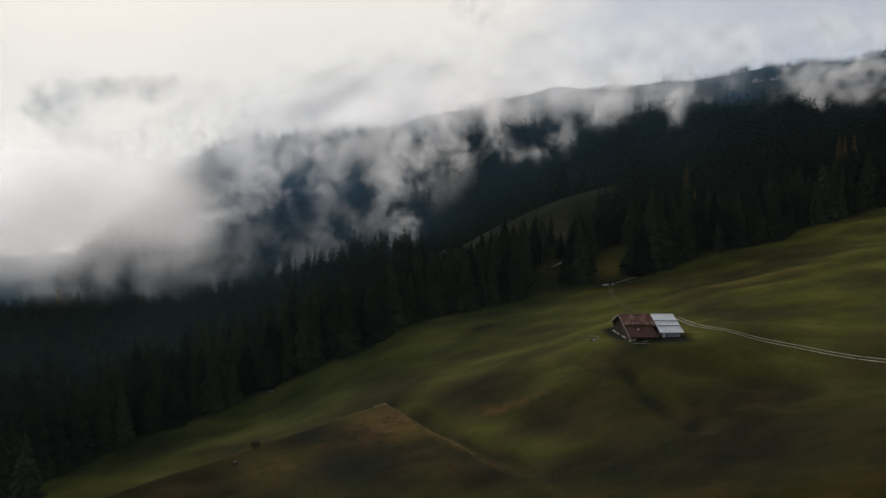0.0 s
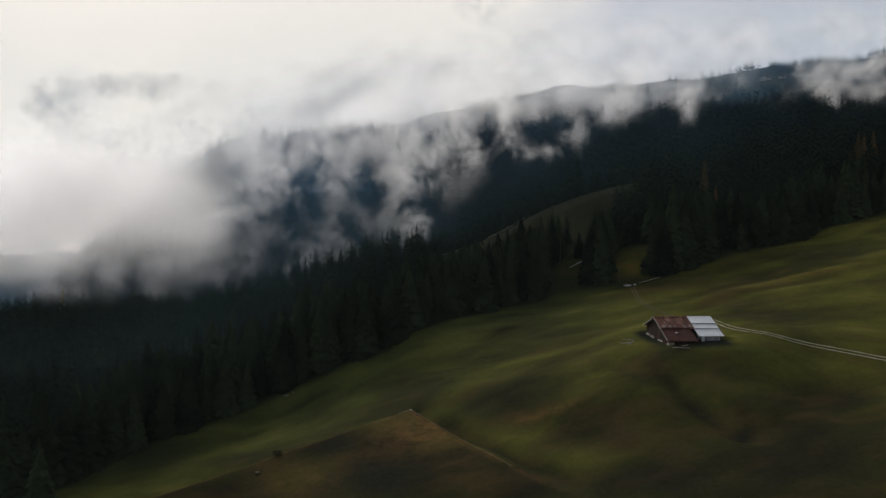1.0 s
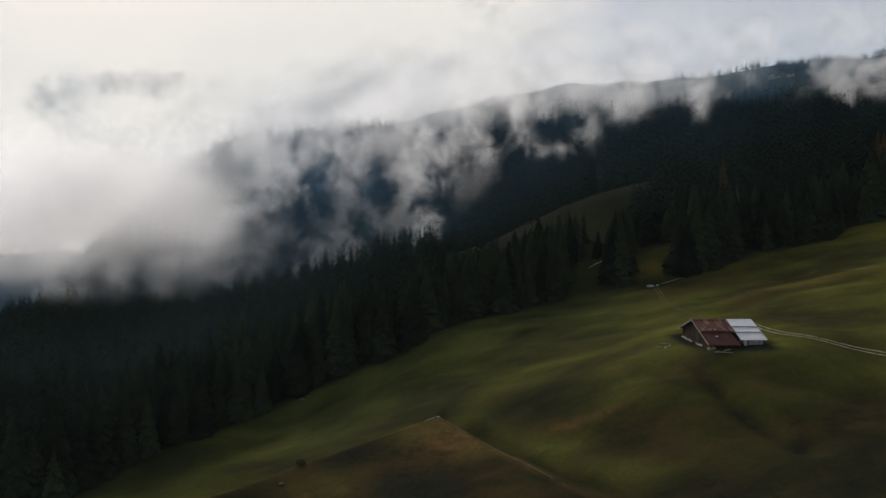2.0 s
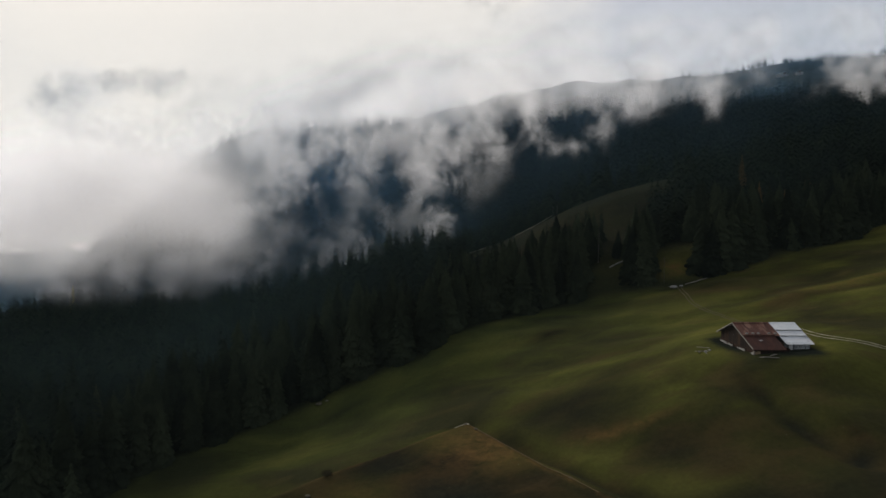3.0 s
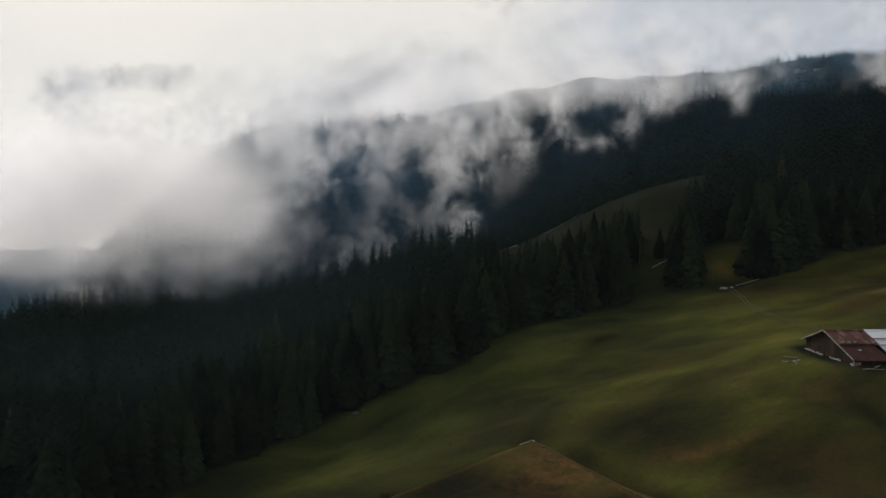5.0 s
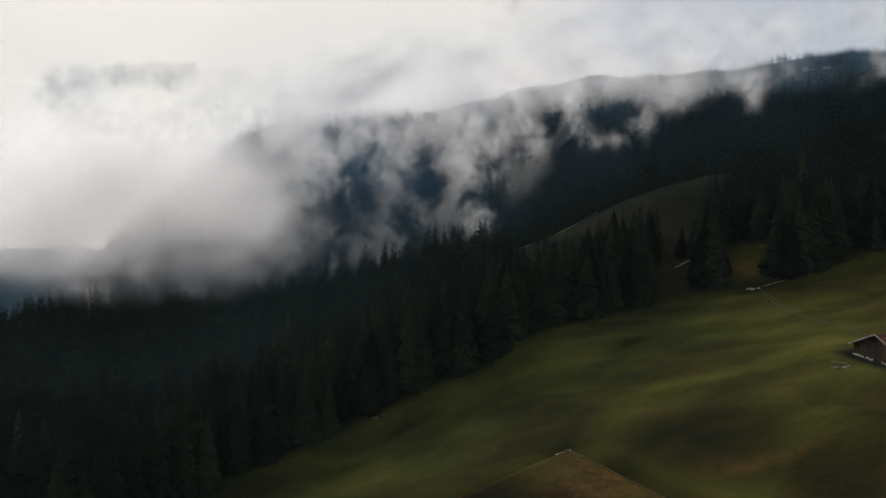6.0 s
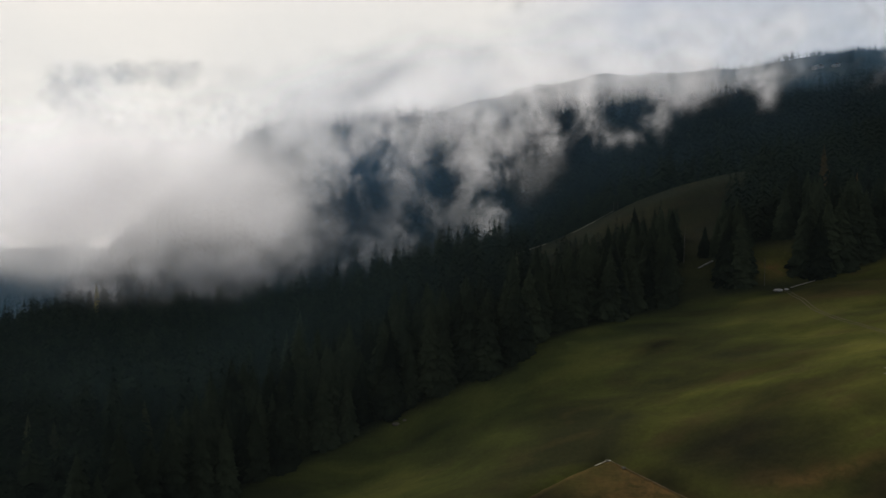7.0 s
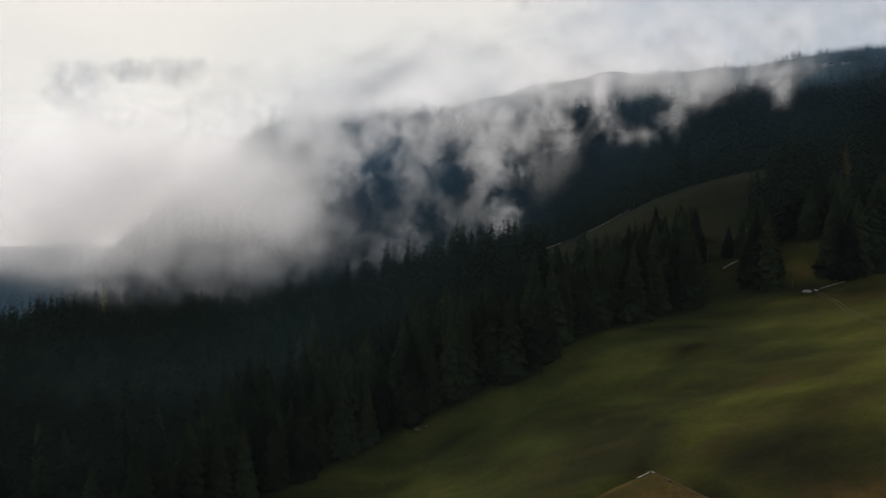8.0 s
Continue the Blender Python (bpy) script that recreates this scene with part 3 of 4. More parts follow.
GREY_BROWN = two_scale("grey_brown_pole_wood", (0.06, 0.054, 0.046), (0.12, 0.11, 0.095), 0.8, 5.0)
STONE = two_scale("pale_stone", (0.22, 0.215, 0.20), (0.46, 0.45, 0.42), 0.5, 3.0, relief=0.05)
DULL_SHEET = two_scale("dull_roof_sheet", (0.16, 0.18, 0.16), (0.26, 0.28, 0.25), 0.4, 3.0, 0.6)
PALE_PAINT = two_scale("faded_white_paint", (0.38, 0.39, 0.39), (0.56, 0.57, 0.57), 0.7, 4.0)
GLASS = two_scale("dim_window_glass", (0.10, 0.12, 0.14), (0.20, 0.23, 0.26), 0.5, 2.0, 0.12, gloss=0.5)
PITCH = 0.41


def roof_tier(name, mat, parent, x0, x1, y0, y1, lift, label=""):
    """One course of metal sheets on a slope of the roof, from y0 near the ridge to y1, with raised seams and a turned-down lower lip."""
    bm = bmesh.new()

    def z(y):
        return 6.5 - PITCH * abs(y) + lift
    count = max(1, round((x1 - x0) / 0.62))
    w = (x1 - x0 - 0.07) / count
    profile = []
    for k in range(count + 1):
        a = x0 + w * k
        profile += [(a, 0.06), (a + 0.07, 0.06), (a + 0.09, 0.0), (a + w - 0.02, 0.0)]
    profile = profile[:-2]
    ring = [(x, up) for x, up in profile] + [(x1, -0.09), (x0, -0.09)]
    ends = [[bm.verts.new((x, y, z(y) + up)) for x, up in ring] for y in (y0, y1)]
    n = len(ring)
    for i in range(n):
        bm.faces.new((ends[0][i], ends[0][(i + 1) % n], ends[1][(i + 1) % n], ends[1][i]))
    for e in ends:
        bm.faces.new(e)
    bmesh.ops.recalc_face_normals(bm, faces=bm.faces)
    return part(name, bm, mat, parent, label)


def build_barn():
    rng = random.Random(4)
    barn = new("barn")
    barn.matrix_basis = pose(60.5, 188, 28.0)
    bm = bmesh.new()          # closed carcass inside the boarding
    add_box(bm, (-7.2, -8.4, -2.5), (7.2, 8.2, 2.6))
    add_box(bm, (-7.2, -10.4, -2.5), (1.0, -8.4, 1.9))
    part("carcass", bm, TIMBER, barn)
    for x in (-7.35, 7.35):      # gable walls, boarded upright
        y = -10.5 if x < 0 else -8.5
        while y < 8.3:
            w = rng.uniform(0.36, 0.46)
            top = 6.32 - PITCH * max(abs(y), abs(y + w))
            bm = bmesh.new()
            low = 0.75 if x < 0 else -0.5
            t = 0.06 + rng.uniform(0, 0.03)
            add_box(bm, (x - t, y, low + rng.uniform(-0.08, 0.08)), (x + t, y + w - 0.025, top))
            part("board", bm, TIMBER if rng.random() < 0.6 else BROWN, barn)
            y += w
    # lower gable storey: pale stone footing, posts and dark doorways
    y = -10.3
    while y < 8.0:
        w = rng.uniform(0.5, 1.1)
        if not (-8.6 < y < -6.4 or -2.2 < y < 0.4):
            bm = bmesh.new()
            add_box(bm, (-7.62 - rng.uniform(0, 0.12), y, -1.6), (-7.1, y + w - 0.05, 0.25 + rng.uniform(-0.15, 0.35)), 0.07)
            part("footing_stone", bm, STONE, barn, "pale grey footing stone")
        y += w
    for y0, y1 in ((-8.6, -6.4), (-2.2, 0.4)):
        bm = bmesh.new()
        add_box(bm, (-7.42, y0, -1.2), (-7.30, y1, 0.85))
        for k in range(4):
            add_box(bm, (-7.47, y0 + 0.05 + (y1 - y0) * k / 4, -1.2), (-7.42, y0 + (y1 - y0) * (k + 1) / 4 - 0.03, 0.85))
        part("door", bm, BROWN, barn, "brown plank stable door")
    for y in (-10.6, -6.2, -2.4, 0.6, 4.2, 8.1):
        bm = bmesh.new()
        add_box(bm, (-7.66, y - 0.14, -1.6), (-7.40, y + 0.14, 1.1), 0.02)
        part("post", bm, GREY_WOOD if y < -10 else BROWN, barn)
    bm = bmesh.new()
    add_box(bm, (-7.6, -10.4, 0.70), (-7.42, 8.2, 0.92), 0.02)
    part("rail", bm, BROWN, barn)
    # long front wall below the red roof, half hidden in the shade of the eaves
    x = -7.3
    while x < 1.0:
        w = rng.uniform(0.38, 0.5)
        bm = bmesh.new()
        add_box(bm, (x, -10.58 - rng.uniform(0, 0.03), -1.6), (x + w - 0.03, -10.42, 1.75))
        part("board", bm, TIMBER, barn)
        x += w
    x = -7.55                 # newer pale boards at the front corner
    while x < -6.3:
        bm = bmesh.new()
        add_box(bm, (x, -10.72, -1.5), (x + 0.28, -10.60, 0.95 + rng.uniform(-0.12, 0.12)), 0.01)
        part("board", bm, TAN, barn, "newer tan board")
        x += 0.31
    # dwelling end below the white roof: pale door, row of small windows
    bm = bmesh.new()
    add_box(bm, (1.0, -8.62, -1.8), (7.3, -8.42, 2.75))
    part("front_wall", bm, two_scale("grey_painted_boards", (0.060, 0.066, 0.075), (0.11, 0.12, 0.13), 0.8, 5.0, stretch=(1, 1, 0.2)), barn, "blue-grey boarded front wall")
    bm = bmesh.new()
    add_box(bm, (2.05, -8.74, 0.35), (2.95, -8.62, 2.35), 0.02)
    door = part("door", bm, PALE_PAINT, barn, "pale painted plank door")
    bm = bmesh.new()
    add_box(bm, (2.78, -8.80, 1.25), (2.86, -8.74, 1.42), 0.015)
    part("handle", bm, TIMBER, door)
    for x in (3.45, 4.35, 5.25, 6.25):
        bm = bmesh.new()
        for lo, hi in (((x, 1.25), (x + 0.72, 1.35)), ((x, 2.15), (x + 0.72, 2.25)), ((x, 1.35), (x + 0.09, 2.15)), ((x + 0.63, 1.35), (x + 0.72, 2.15)), ((x + 0.32, 1.35), (x + 0.40, 2.15))):
            add_box(bm, (lo[0], -8.72, lo[1]), (hi[0], -8.62, hi[1]))
        win = part("window", bm, PALE_PAINT, barn, "small white-framed window")
        for a in (0.09, 0.40):
            bm = bmesh.new()
            add_box(bm, (x + a, -8.67, 1.35), (x + a + 0.23, -8.64, 2.15))
            part("pane", bm, GLASS, win)
    # roof: two courses of rusty red sheets, three of pale ones, one course behind
    roof_tier("roof_course", RED, barn, -8.2, 1.2, 0.0, -5.9, 0.0, "rusty red sheet metal with pale rust streaks")
    roof_tier("roof_course", DARK_RED, barn, -8.2, -0.1, -5.75, -11.6, -0.16, "darker rusty red sheet metal")
    roof_tier("roof_course", WHITE, barn, 1.22, 8.0, 0.0, -3.6, 0.04, "pale grey sheet metal")
    roof_tier("roof_course", WHITE, barn, 1.22, 8.0, -3.5, -5.9, -0.10, "pale grey sheet metal")
    roof_tier("roof_course", WHITE, barn, 1.22, 8.0, -5.8, -9.1, -0.24, "pale grey sheet metal")
    roof_tier("roof_course", RED, barn, -8.2, 1.2, 0.0, 9.2, 0.0, "rusty red sheet metal")
    roof_tier("roof_course", WHITE, barn, 1.22, 8.0, 0.0, 9.2, 0.04, "pale grey sheet metal")
    for x0, x1, y, lift in ((1.3, 7.95, -3.52, 0.02), (1.3, 7.95, -5.82, -0.12), (-8.1, -0.1, -5.80, -0.05)):      # dark strips stand in for the shadows where the courses lap
        bm = bmesh.new()
        add_box(bm, (x0, y - 0.16, 6.5 + PITCH * y + lift), (x1, y + 0.02, 6.5 + PITCH * y + lift + 0.12), 0.01)
        part("lap_shadow", bm, TIMBER, barn, "dark strip standing in for the shadow under the lap")
    for x0, x1, mat in ((-8.25, 1.2, RED), (1.2, 8.05, WHITE)):
        bm = bmesh.new()
        for s in (-1, 1):
            m = Matrix.Translation((0, 0, 6.56)) @ Matrix.Rotation(s * math.atan(PITCH), 4, "X")
            add_box(bm, (x0, -0.02 if s < 0 else -0.42, 0.02), (x1, 0.42 if s < 0 else 0.02, 0.07), m=m)
        part("ridge_cap", bm, mat, barn)
    # barge boards along the gable edges
    for x, front in ((-8.26, 11.6), (8.06, 9.1)):
        for s, e in ((-1, front), (1, 9.2)):
            ang = math.atan(PITCH)
            m = Matrix.Translation((x, 0, 6.48)) @ Matrix.Rotation(-s * ang, 4, "X")
            L = e / math.cos(ang)
            bm = bmesh.new()
            add_box(bm, (-0.05, min(0, s * L), -0.24), (0.05, max(0, s * L), 0.06), m=m)
            part("barge_board", bm, GREY_WOOD, barn, "bleached barge board")
    # stones that weigh down the red sheets
    for x in (-6.9, -5.2, -3.9, -1.2, 0.3):
        y = -5.2 + rng.uniform(-0.2, 0.2)
        bm = bmesh.new()
        bmesh.ops.create_icosphere(bm, subdivisions=1, radius=0.33, matrix=Matrix.Translation((x, y, 6.5 - PITCH * 5.2 + 0.18)) @ Matrix.Diagonal((1.3, 1, 0.8, 1)))
        part("roof_stone", bm, STONE, barn, "pale stone weighing down the sheets")
    bm = bmesh.new()
    add_box(bm, (-4.9, -8.2, 6.5 - PITCH * 8 - 0.08), (-4.3, -7.7, 6.5 - PITCH * 8 + 0.10), 0.03)
    part("roof_hatch", bm, PALE_PAINT, barn, "small pale hatch")
    tagged(barn, "low timber barn with a half rusty red, half pale metal roof", "barn")


build_barn()

# ---------------------------------------------------------------- small things on the meadow


def stone_at(name, x, y, size, mat, label, seed, flat=0.6, group=""):
    rng = random.Random(seed)
    bm = bmesh.new()
    bmesh.ops.create_icosphere(bm, subdivisions=2, radius=size / 2)
    for v in bm.verts:
        k = 1 + 0.28 * noise.noise(v.co * (2.2 / size) + Vector((seed * 3.1, 0, 0)))
        v.co = Vector((v.co.x * k * rng.uniform(0.97, 1.03), v.co.y * k, max(v.co.z * k * flat, -0.2 * size)))
    ob = part(name, bm, mat)
    ob.matrix_basis = pose(x, y, hz(x, y) + 0.12 * size, 0, 0, rng.uniform(0, 360))
    return tagged(ob, label, "boulder" if name == "boulder" else "stone", group=group)


def plank_at(x, y, z, length, width, thick, turn, tilt, group):
    bm = bmesh.new()
    add_box(bm, (-length / 2, -width / 2, 0), (length / 2, width / 2, thick), 0.015)
    ob = part("plank", bm, GREY_WOOD)
    ob.matrix_basis = pose(x, y, z, 0, tilt, turn)
    return tagged(ob, "bleached loose plank lying in the grass beside the barn", "plank", group=group)


def ribbon(name, pts, wide, mat, lift, label, parent=None, side=0.0):
    """A worn strip that follows the lie of the land along a line of a few turning points."""
    P = [Vector((x, y, 0)) for x, y in pts]
    line = []
    for i in range(len(P) - 1):
        a, b, c, d = P[max(i - 1, 0)], P[i], P[i + 1], P[min(i + 2, len(P) - 1)]
        for k in range(24):
            t = k / 24
            line.append(0.5 * ((2 * b) + (c - a) * t + (2 * a - 5 * b + 4 * c - d) * t * t + (3 * b - a - 3 * c + d) * t ** 3))
    line.append(P[-1])
    bm = bmesh.new()
    rows = []
    for i, p in enumerate(line):
        q = (line[min(i + 1, len(line) - 1)] - line[max(i - 1, 0)]).normalized()
        nrm = Vector((-q.y, q.x, 0))
        w = wide * (1 + 0.3 * math.sin(i * 0.9) * math.sin(i * 0.37 + side))
        row = []
        for k in (-1, 0, 1):
            r = p + nrm * (side + k * w / 2)
            row.append(bm.verts.new((r.x, r.y, hz(r.x, r.y) + lift + (0.03 if k == 0 else 0))))
        rows.append(row)
    for a, b in zip(rows, rows[1:]):
        for k in (0, 1):
            bm.faces.new((a[k], a[k + 1], b[k + 1], b[k]))
    bmesh.ops.recalc_face_normals(bm, faces=bm.faces)
    return part(name, bm, mat, parent, label, True)


GRAVEL = two_scale("pale_track_gravel", (0.34, 0.31, 0.24), (0.54, 0.50, 0.40), 0.35, 2.0, relief=0.03)
WORN = two_scale("worn_earth", (0.070, 0.058, 0.034), (0.120, 0.100, 0.062), 0.2, 1.6, relief=0.03)

PALE_EARTH = two_scale("pale_dry_earth", (0.15, 0.135, 0.10), (0.30, 0.27, 0.205), 0.3, 1.8, relief=0.03)
LIT_TURF = two_scale("lit_crest_turf", (0.085, 0.062, 0.032), (0.16, 0.115, 0.058), 0.2, 1.2, relief=0.03)
DULL = two_scale("lichened_stone", (0.075, 0.068, 0.050), (0.150, 0.135, 0.100), 0.5, 3.0, relief=0.05)


def build_meadow_things():
    track = tagged(new("track"), "two pale gravel wheel ruts of a farm track across the meadow", "track", kind="structure")
    route = [(75.5, 204), (76.8, 197), (78.6, 187), (84, 179.6), (93, 172.2), (101, 164), (109, 155), (128, 132), (160, 95)]
    for side in (-0.8, 0.8):
        ribbon("wheel_rut", route, 0.30, GRAVEL, 0.16, "", track, side)
    path = tagged(new("path"), "faint worn path winding up to the edge of the wood", "path", kind="structure")
    for side in (-0.6, 0.6):
        ribbon("wheel_rut", [(70, 200), (73.8, 230), (73, 245), (72, 262), (74, 278), (78.6, 297)], 0.34, WORN, 0.14, "", path, side)
    # pale strips paint the light along the crests of the spur
    lit_crest = tagged(new("sheep_path"), "narrow pale strip that paints light on the crests of the spur", "path", kind="structure")
    ribbon("crest_strip", [(-16.6, 184.0), (-12.3, 176.9), (-7.1, 168.4), (-2, 160), (3, 151.8), (7.2, 144.6)], 0.32, LIT_TURF, 0.2, "", lit_crest)
    ribbon("crest_strip", [(-20.4, 183.2), (-18.8, 184.2), (-17.4, 184.9), (-16.6, 184.4)], 0.6, GRAVEL, 0.16, "", lit_crest)
    # edge of the wood: pale boulder, long timber trough, tall bare pole
    stone_at("boulder", 77.0, 298.5, 3.4, STONE, "pale boulder at the edge of the wood", 3, 0.36)
    stone_at("boulder", 80.5, 299.0, 1.6, STONE, "small pale boulder beside the worn path", 5, 0.6)
    barrier = new("log_barrier")
    a, b = Vector((82.5, 299.6, hz(82.5, 299.6) + 0.55)), Vector((92.6, 301.0, hz(92.6, 301.0) + 0.75))
    d = b - a
    bm = bmesh.new()
    bmesh.ops.create_cone(bm, cap_ends=True, segments=10, radius1=0.20, radius2=0.13, depth=d.length, matrix=Matrix.Translation((a + b) / 2) @ d.to_track_quat("Z", "Y").to_matrix().to_4x4())
    part("log", bm, GREY_WOOD, barrier, "barkless pale log")
    for f in (0.06, 0.5, 0.94):
        p = a + d * f
        bm = bmesh.new()
        add_box(bm, (p.x - 0.10, p.y - 0.12, hz(p.x, p.y) - 0.4), (p.x + 0.10, p.y + 0.12, p.z - 0.1), 0.03)
        part("trestle", bm, BROWN, barrier, "short dark trestle")
    tagged(barrier, "long pale barkless log barrier on short trestles", "barrier")
    pole_at(75.6, 306.5, 11.5, 0.09, "tall thin bare wooden pole at the edge of the wood")
    pole_at(47.0, 431.5, 5.5, 0.11, "short bare wooden post on the knoll")
    pole_at(49.6, 431.5, 5.0, 0.11, "short bare wooden post on the knoll")
    dead_tree(51.5, 329, 16)
    shrub(-49.8, 166.2, 2.8, 1.3, 1, "low brownish bush growing on the crest of the spur")
    for x, y, wide, deep, turn in ((503, 1020, 13, 10, 15), (526, 1014, 9, 8, -10)):
        chalet(x, y, wide, deep, turn)
    wall = new("drystone_wall")
    rng = random.Random(12)
    for k in range(25):
        x, y = 55.2 + 0.54 * k, 321.4 + 0.20 * k
        bm = bmesh.new()
        bmesh.ops.create_icosphere(bm, subdivisions=1, radius=0.42, matrix=pose(x, y, hz(x, y) + 0.25, 0, 0, rng.uniform(0, 90)) @ Matrix.Diagonal((1.0, 0.8, 0.7 + 0.4 * rng.random(), 1)))
        part("stone", bm, STONE, wall)
    tagged(wall, "short low wall of pale stones on the bank", "wall")
    ledge = tagged(new("hill_path"), "pale worn path along the crest of the knoll", "path", kind="structure")
    ribbon("crest_strip", [(-10, 424), (-2, 425.4), (6, 426.4)], 1.3, PALE_EARTH, 0.25, "", ledge)
    ribbon("crest_strip", [(22, 428.2), (32, 429.2), (46, 430)], 1.2, PALE_EARTH, 0.25, "", ledge)
    # loose stones and planks round the barn
    for k, (x, y, size) in enumerate(((45.0, 186.6, 1.1), (46.2, 187.2, 0.7), (43.8, 188.0, 0.6), (44.6, 185.4, 0.5))):
        stone_at("stone", x, y, size, STONE, "pale loose stone lying in the grass near the barn", 20 + k, 0.5, "loose stones")
    for k, (x, y, length, turn) in enumerate(((54.6, 174.6, 4.2, 18), (55.4, 174.0, 3.6, -12), (56.4, 174.9, 3.0, 40), (43.6, 187.6, 2.6, 10), (45.4, 189.4, 3.2, -14))):
        plank_at(x, y, hz(x, y) + 0.12 + 0.1 * k, length, 0.32, 0.09, turn, 1.5, "loose planks")
    for k, (x, y, size) in enumerate(((-17.4, 184.8, 1.0), (-14.9, 181.1, 1.0), (-67.5, 246.5, 2.2), (-64.8, 247.2, 1.2), (3.1, 152.0, 0.7), (-52.4, 158, 1.2))):
        stone_at("stone", x, y, size, DULL, "weathered stone half sunk in the meadow turf", 40 + k, 0.45, "meadow stones")


def dead_tree(x, y, tall):
    tree = new("dead_tree")
    tree.matrix_basis = pose(x, y, hz(x, y) - 0.2, 0, 1.5, 40)
    bm = bmesh.new()
    bmesh.ops.create_cone(bm, cap_ends=True, segments=8, radius1=0.22, radius2=0.05, depth=tall, matrix=Matrix.Translation((0, 0, tall / 2)))
    part("trunk", bm, GREY_BROWN, tree)
    rng = random.Random(9)
    for k in range(12):
        z, a, length = tall * (0.35 + 0.05 * k), rng.uniform(0, 6.28), rng.uniform(0.8, 1.8)
        m = Matrix.Translation((0, 0, z)) @ Matrix.Rotation(a, 4, "Z") @ Matrix.Rotation(radians(rng.uniform(70, 110)), 4, "Y") @ Matrix.Translation((0, 0, length / 2))
        bm = bmesh.new()
        bmesh.ops.create_cone(bm, cap_ends=True, segments=5, radius1=0.045, radius2=0.012, depth=length, matrix=m)
        part("branch", bm, GREY_BROWN, tree)
    tagged(tree, "bare pale dead spruce standing at the edge of the wood", "tree")


def chalet(x, y, wide, deep, turn):
    """Far alpine hut: walls, pale shallow roof with eaves, door and windows."""
    hut = new("chalet")
    hut.matrix_basis = pose(x, y, hz(x, y) - 0.5, 0, 0, turn)
    bm = bmesh.new()
    add_box(bm, (-wide / 2, -deep / 2, -2), (wide / 2, deep / 2, 3.4))
    body = part("wall", bm, GREY_WOOD, hut, "grey weathered lower wall")
    bm = bmesh.new()
    vs = [bm.verts.new(p) for p in ((-wide / 2, -deep / 2, 3.4), (wide / 2, -deep / 2, 3.4), (0, -deep / 2, 6.2), (-wide / 2, deep / 2, 3.4), (wide / 2, deep / 2, 3.4), (0, deep / 2, 6.2))]
    for f in ((0, 1, 2), (5, 4, 3), (0, 3, 4, 1), (1, 4, 5, 2), (2, 5, 3, 0)):
        bm.faces.new([vs[i] for i in f])
    part("gable", bm, BROWN, hut)
    for s in (-1, 1):
        m = Matrix.Translation((0, 0, 6.35)) @ Matrix.Rotation(s * math.atan2(2.8, wide / 2), 4, "Y")
        bm = bmesh.new()
        L = math.hypot(wide / 2, 2.8) + 1.0
        add_box(bm, (min(0, s * L), -deep / 2 - 0.9, -0.1), (max(0, s * L), deep / 2 + 0.9, 0.12), m=m)
        part("roof", bm, DULL_SHEET, hut, "dull grey-green roof")
    for k in (-0.3, 0.3):
        bm = bmesh.new()
        add_box(bm, (k * wide - 0.5, -deep / 2 - 0.08, 1.2), (k * wide + 0.5, -deep / 2 + 0.02, 2.4))
        part("window", bm, GLASS, hut)
    bm = bmesh.new()
    add_box(bm, (-0.6, -deep / 2 - 0.08, 0.2), (0.6, -deep / 2 + 0.02, 2.3))
    part("door", bm, BROWN, hut)
    tagged(hut, "small grey-roofed chalet on a high misty pasture", "chalet", group="far chalets")


def shrub(x, y, wide, tall, seed, label):
    """A low bush: short stems under a dense, uneven mass of small leaf sprays."""
    rng = np.random.default_rng(seed)
    bush = new("shrub")
    bush.matrix_basis = pose(x, y, hz(x, y) - 0.1)
    for k in range(4):
        a = rng.uniform(0, 6.28)
        tip = Vector((math.cos(a) * wide * 0.25, math.sin(a) * wide * 0.25, tall * 0.6))
        bm = bmesh.new()
        bmesh.ops.create_cone(bm, cap_ends=True, segments=5, radius1=0.06, radius2=0.02, depth=tip.length,
                              matrix=Matrix.Translation(tip / 2) @ tip.to_track_quat("Z", "Y").to_matrix().to_4x4())
        part("stem", bm, BARK, bush)
    n = 190
    d = rng.normal(size=(n, 3))
    d /= np.linalg.norm(d, axis=1)[:, None]
    r = rng.uniform(0.45, 1.0, n) * (1 + 0.3 * np.sin(d[:, 0] * 5 + seed) * np.sin(d[:, 1] * 4))
    c = d * r[:, None] * (wide / 2, wide / 2, tall / 2) + (0, 0, tall * 0.5)
    t1 = np.cross(d, rng.normal(size=(n, 3)))
    t1 /= np.linalg.norm(t1, axis=1)[:, None]
    t2 = np.cross(d, t1)
    q = 0.11 * wide * rng.uniform(0.5, 1, n)[:, None]
    V = np.stack([c - t1 * q, c + t2 * q * 0.6, c + t1 * q + d * q * 0.4, c - t2 * q * 0.6], 1).reshape(-1, 3)
    i = np.arange(n)[:, None] * 4
    T = np.concatenate([i + (0, 1, 2), i + (0, 2, 3)])
    crown = new("crown", mesh_of("crown", V, T, TWIGS))
    crown.parent = bush
    tagged(bush, label, "shrub", group="meadow shrubs")


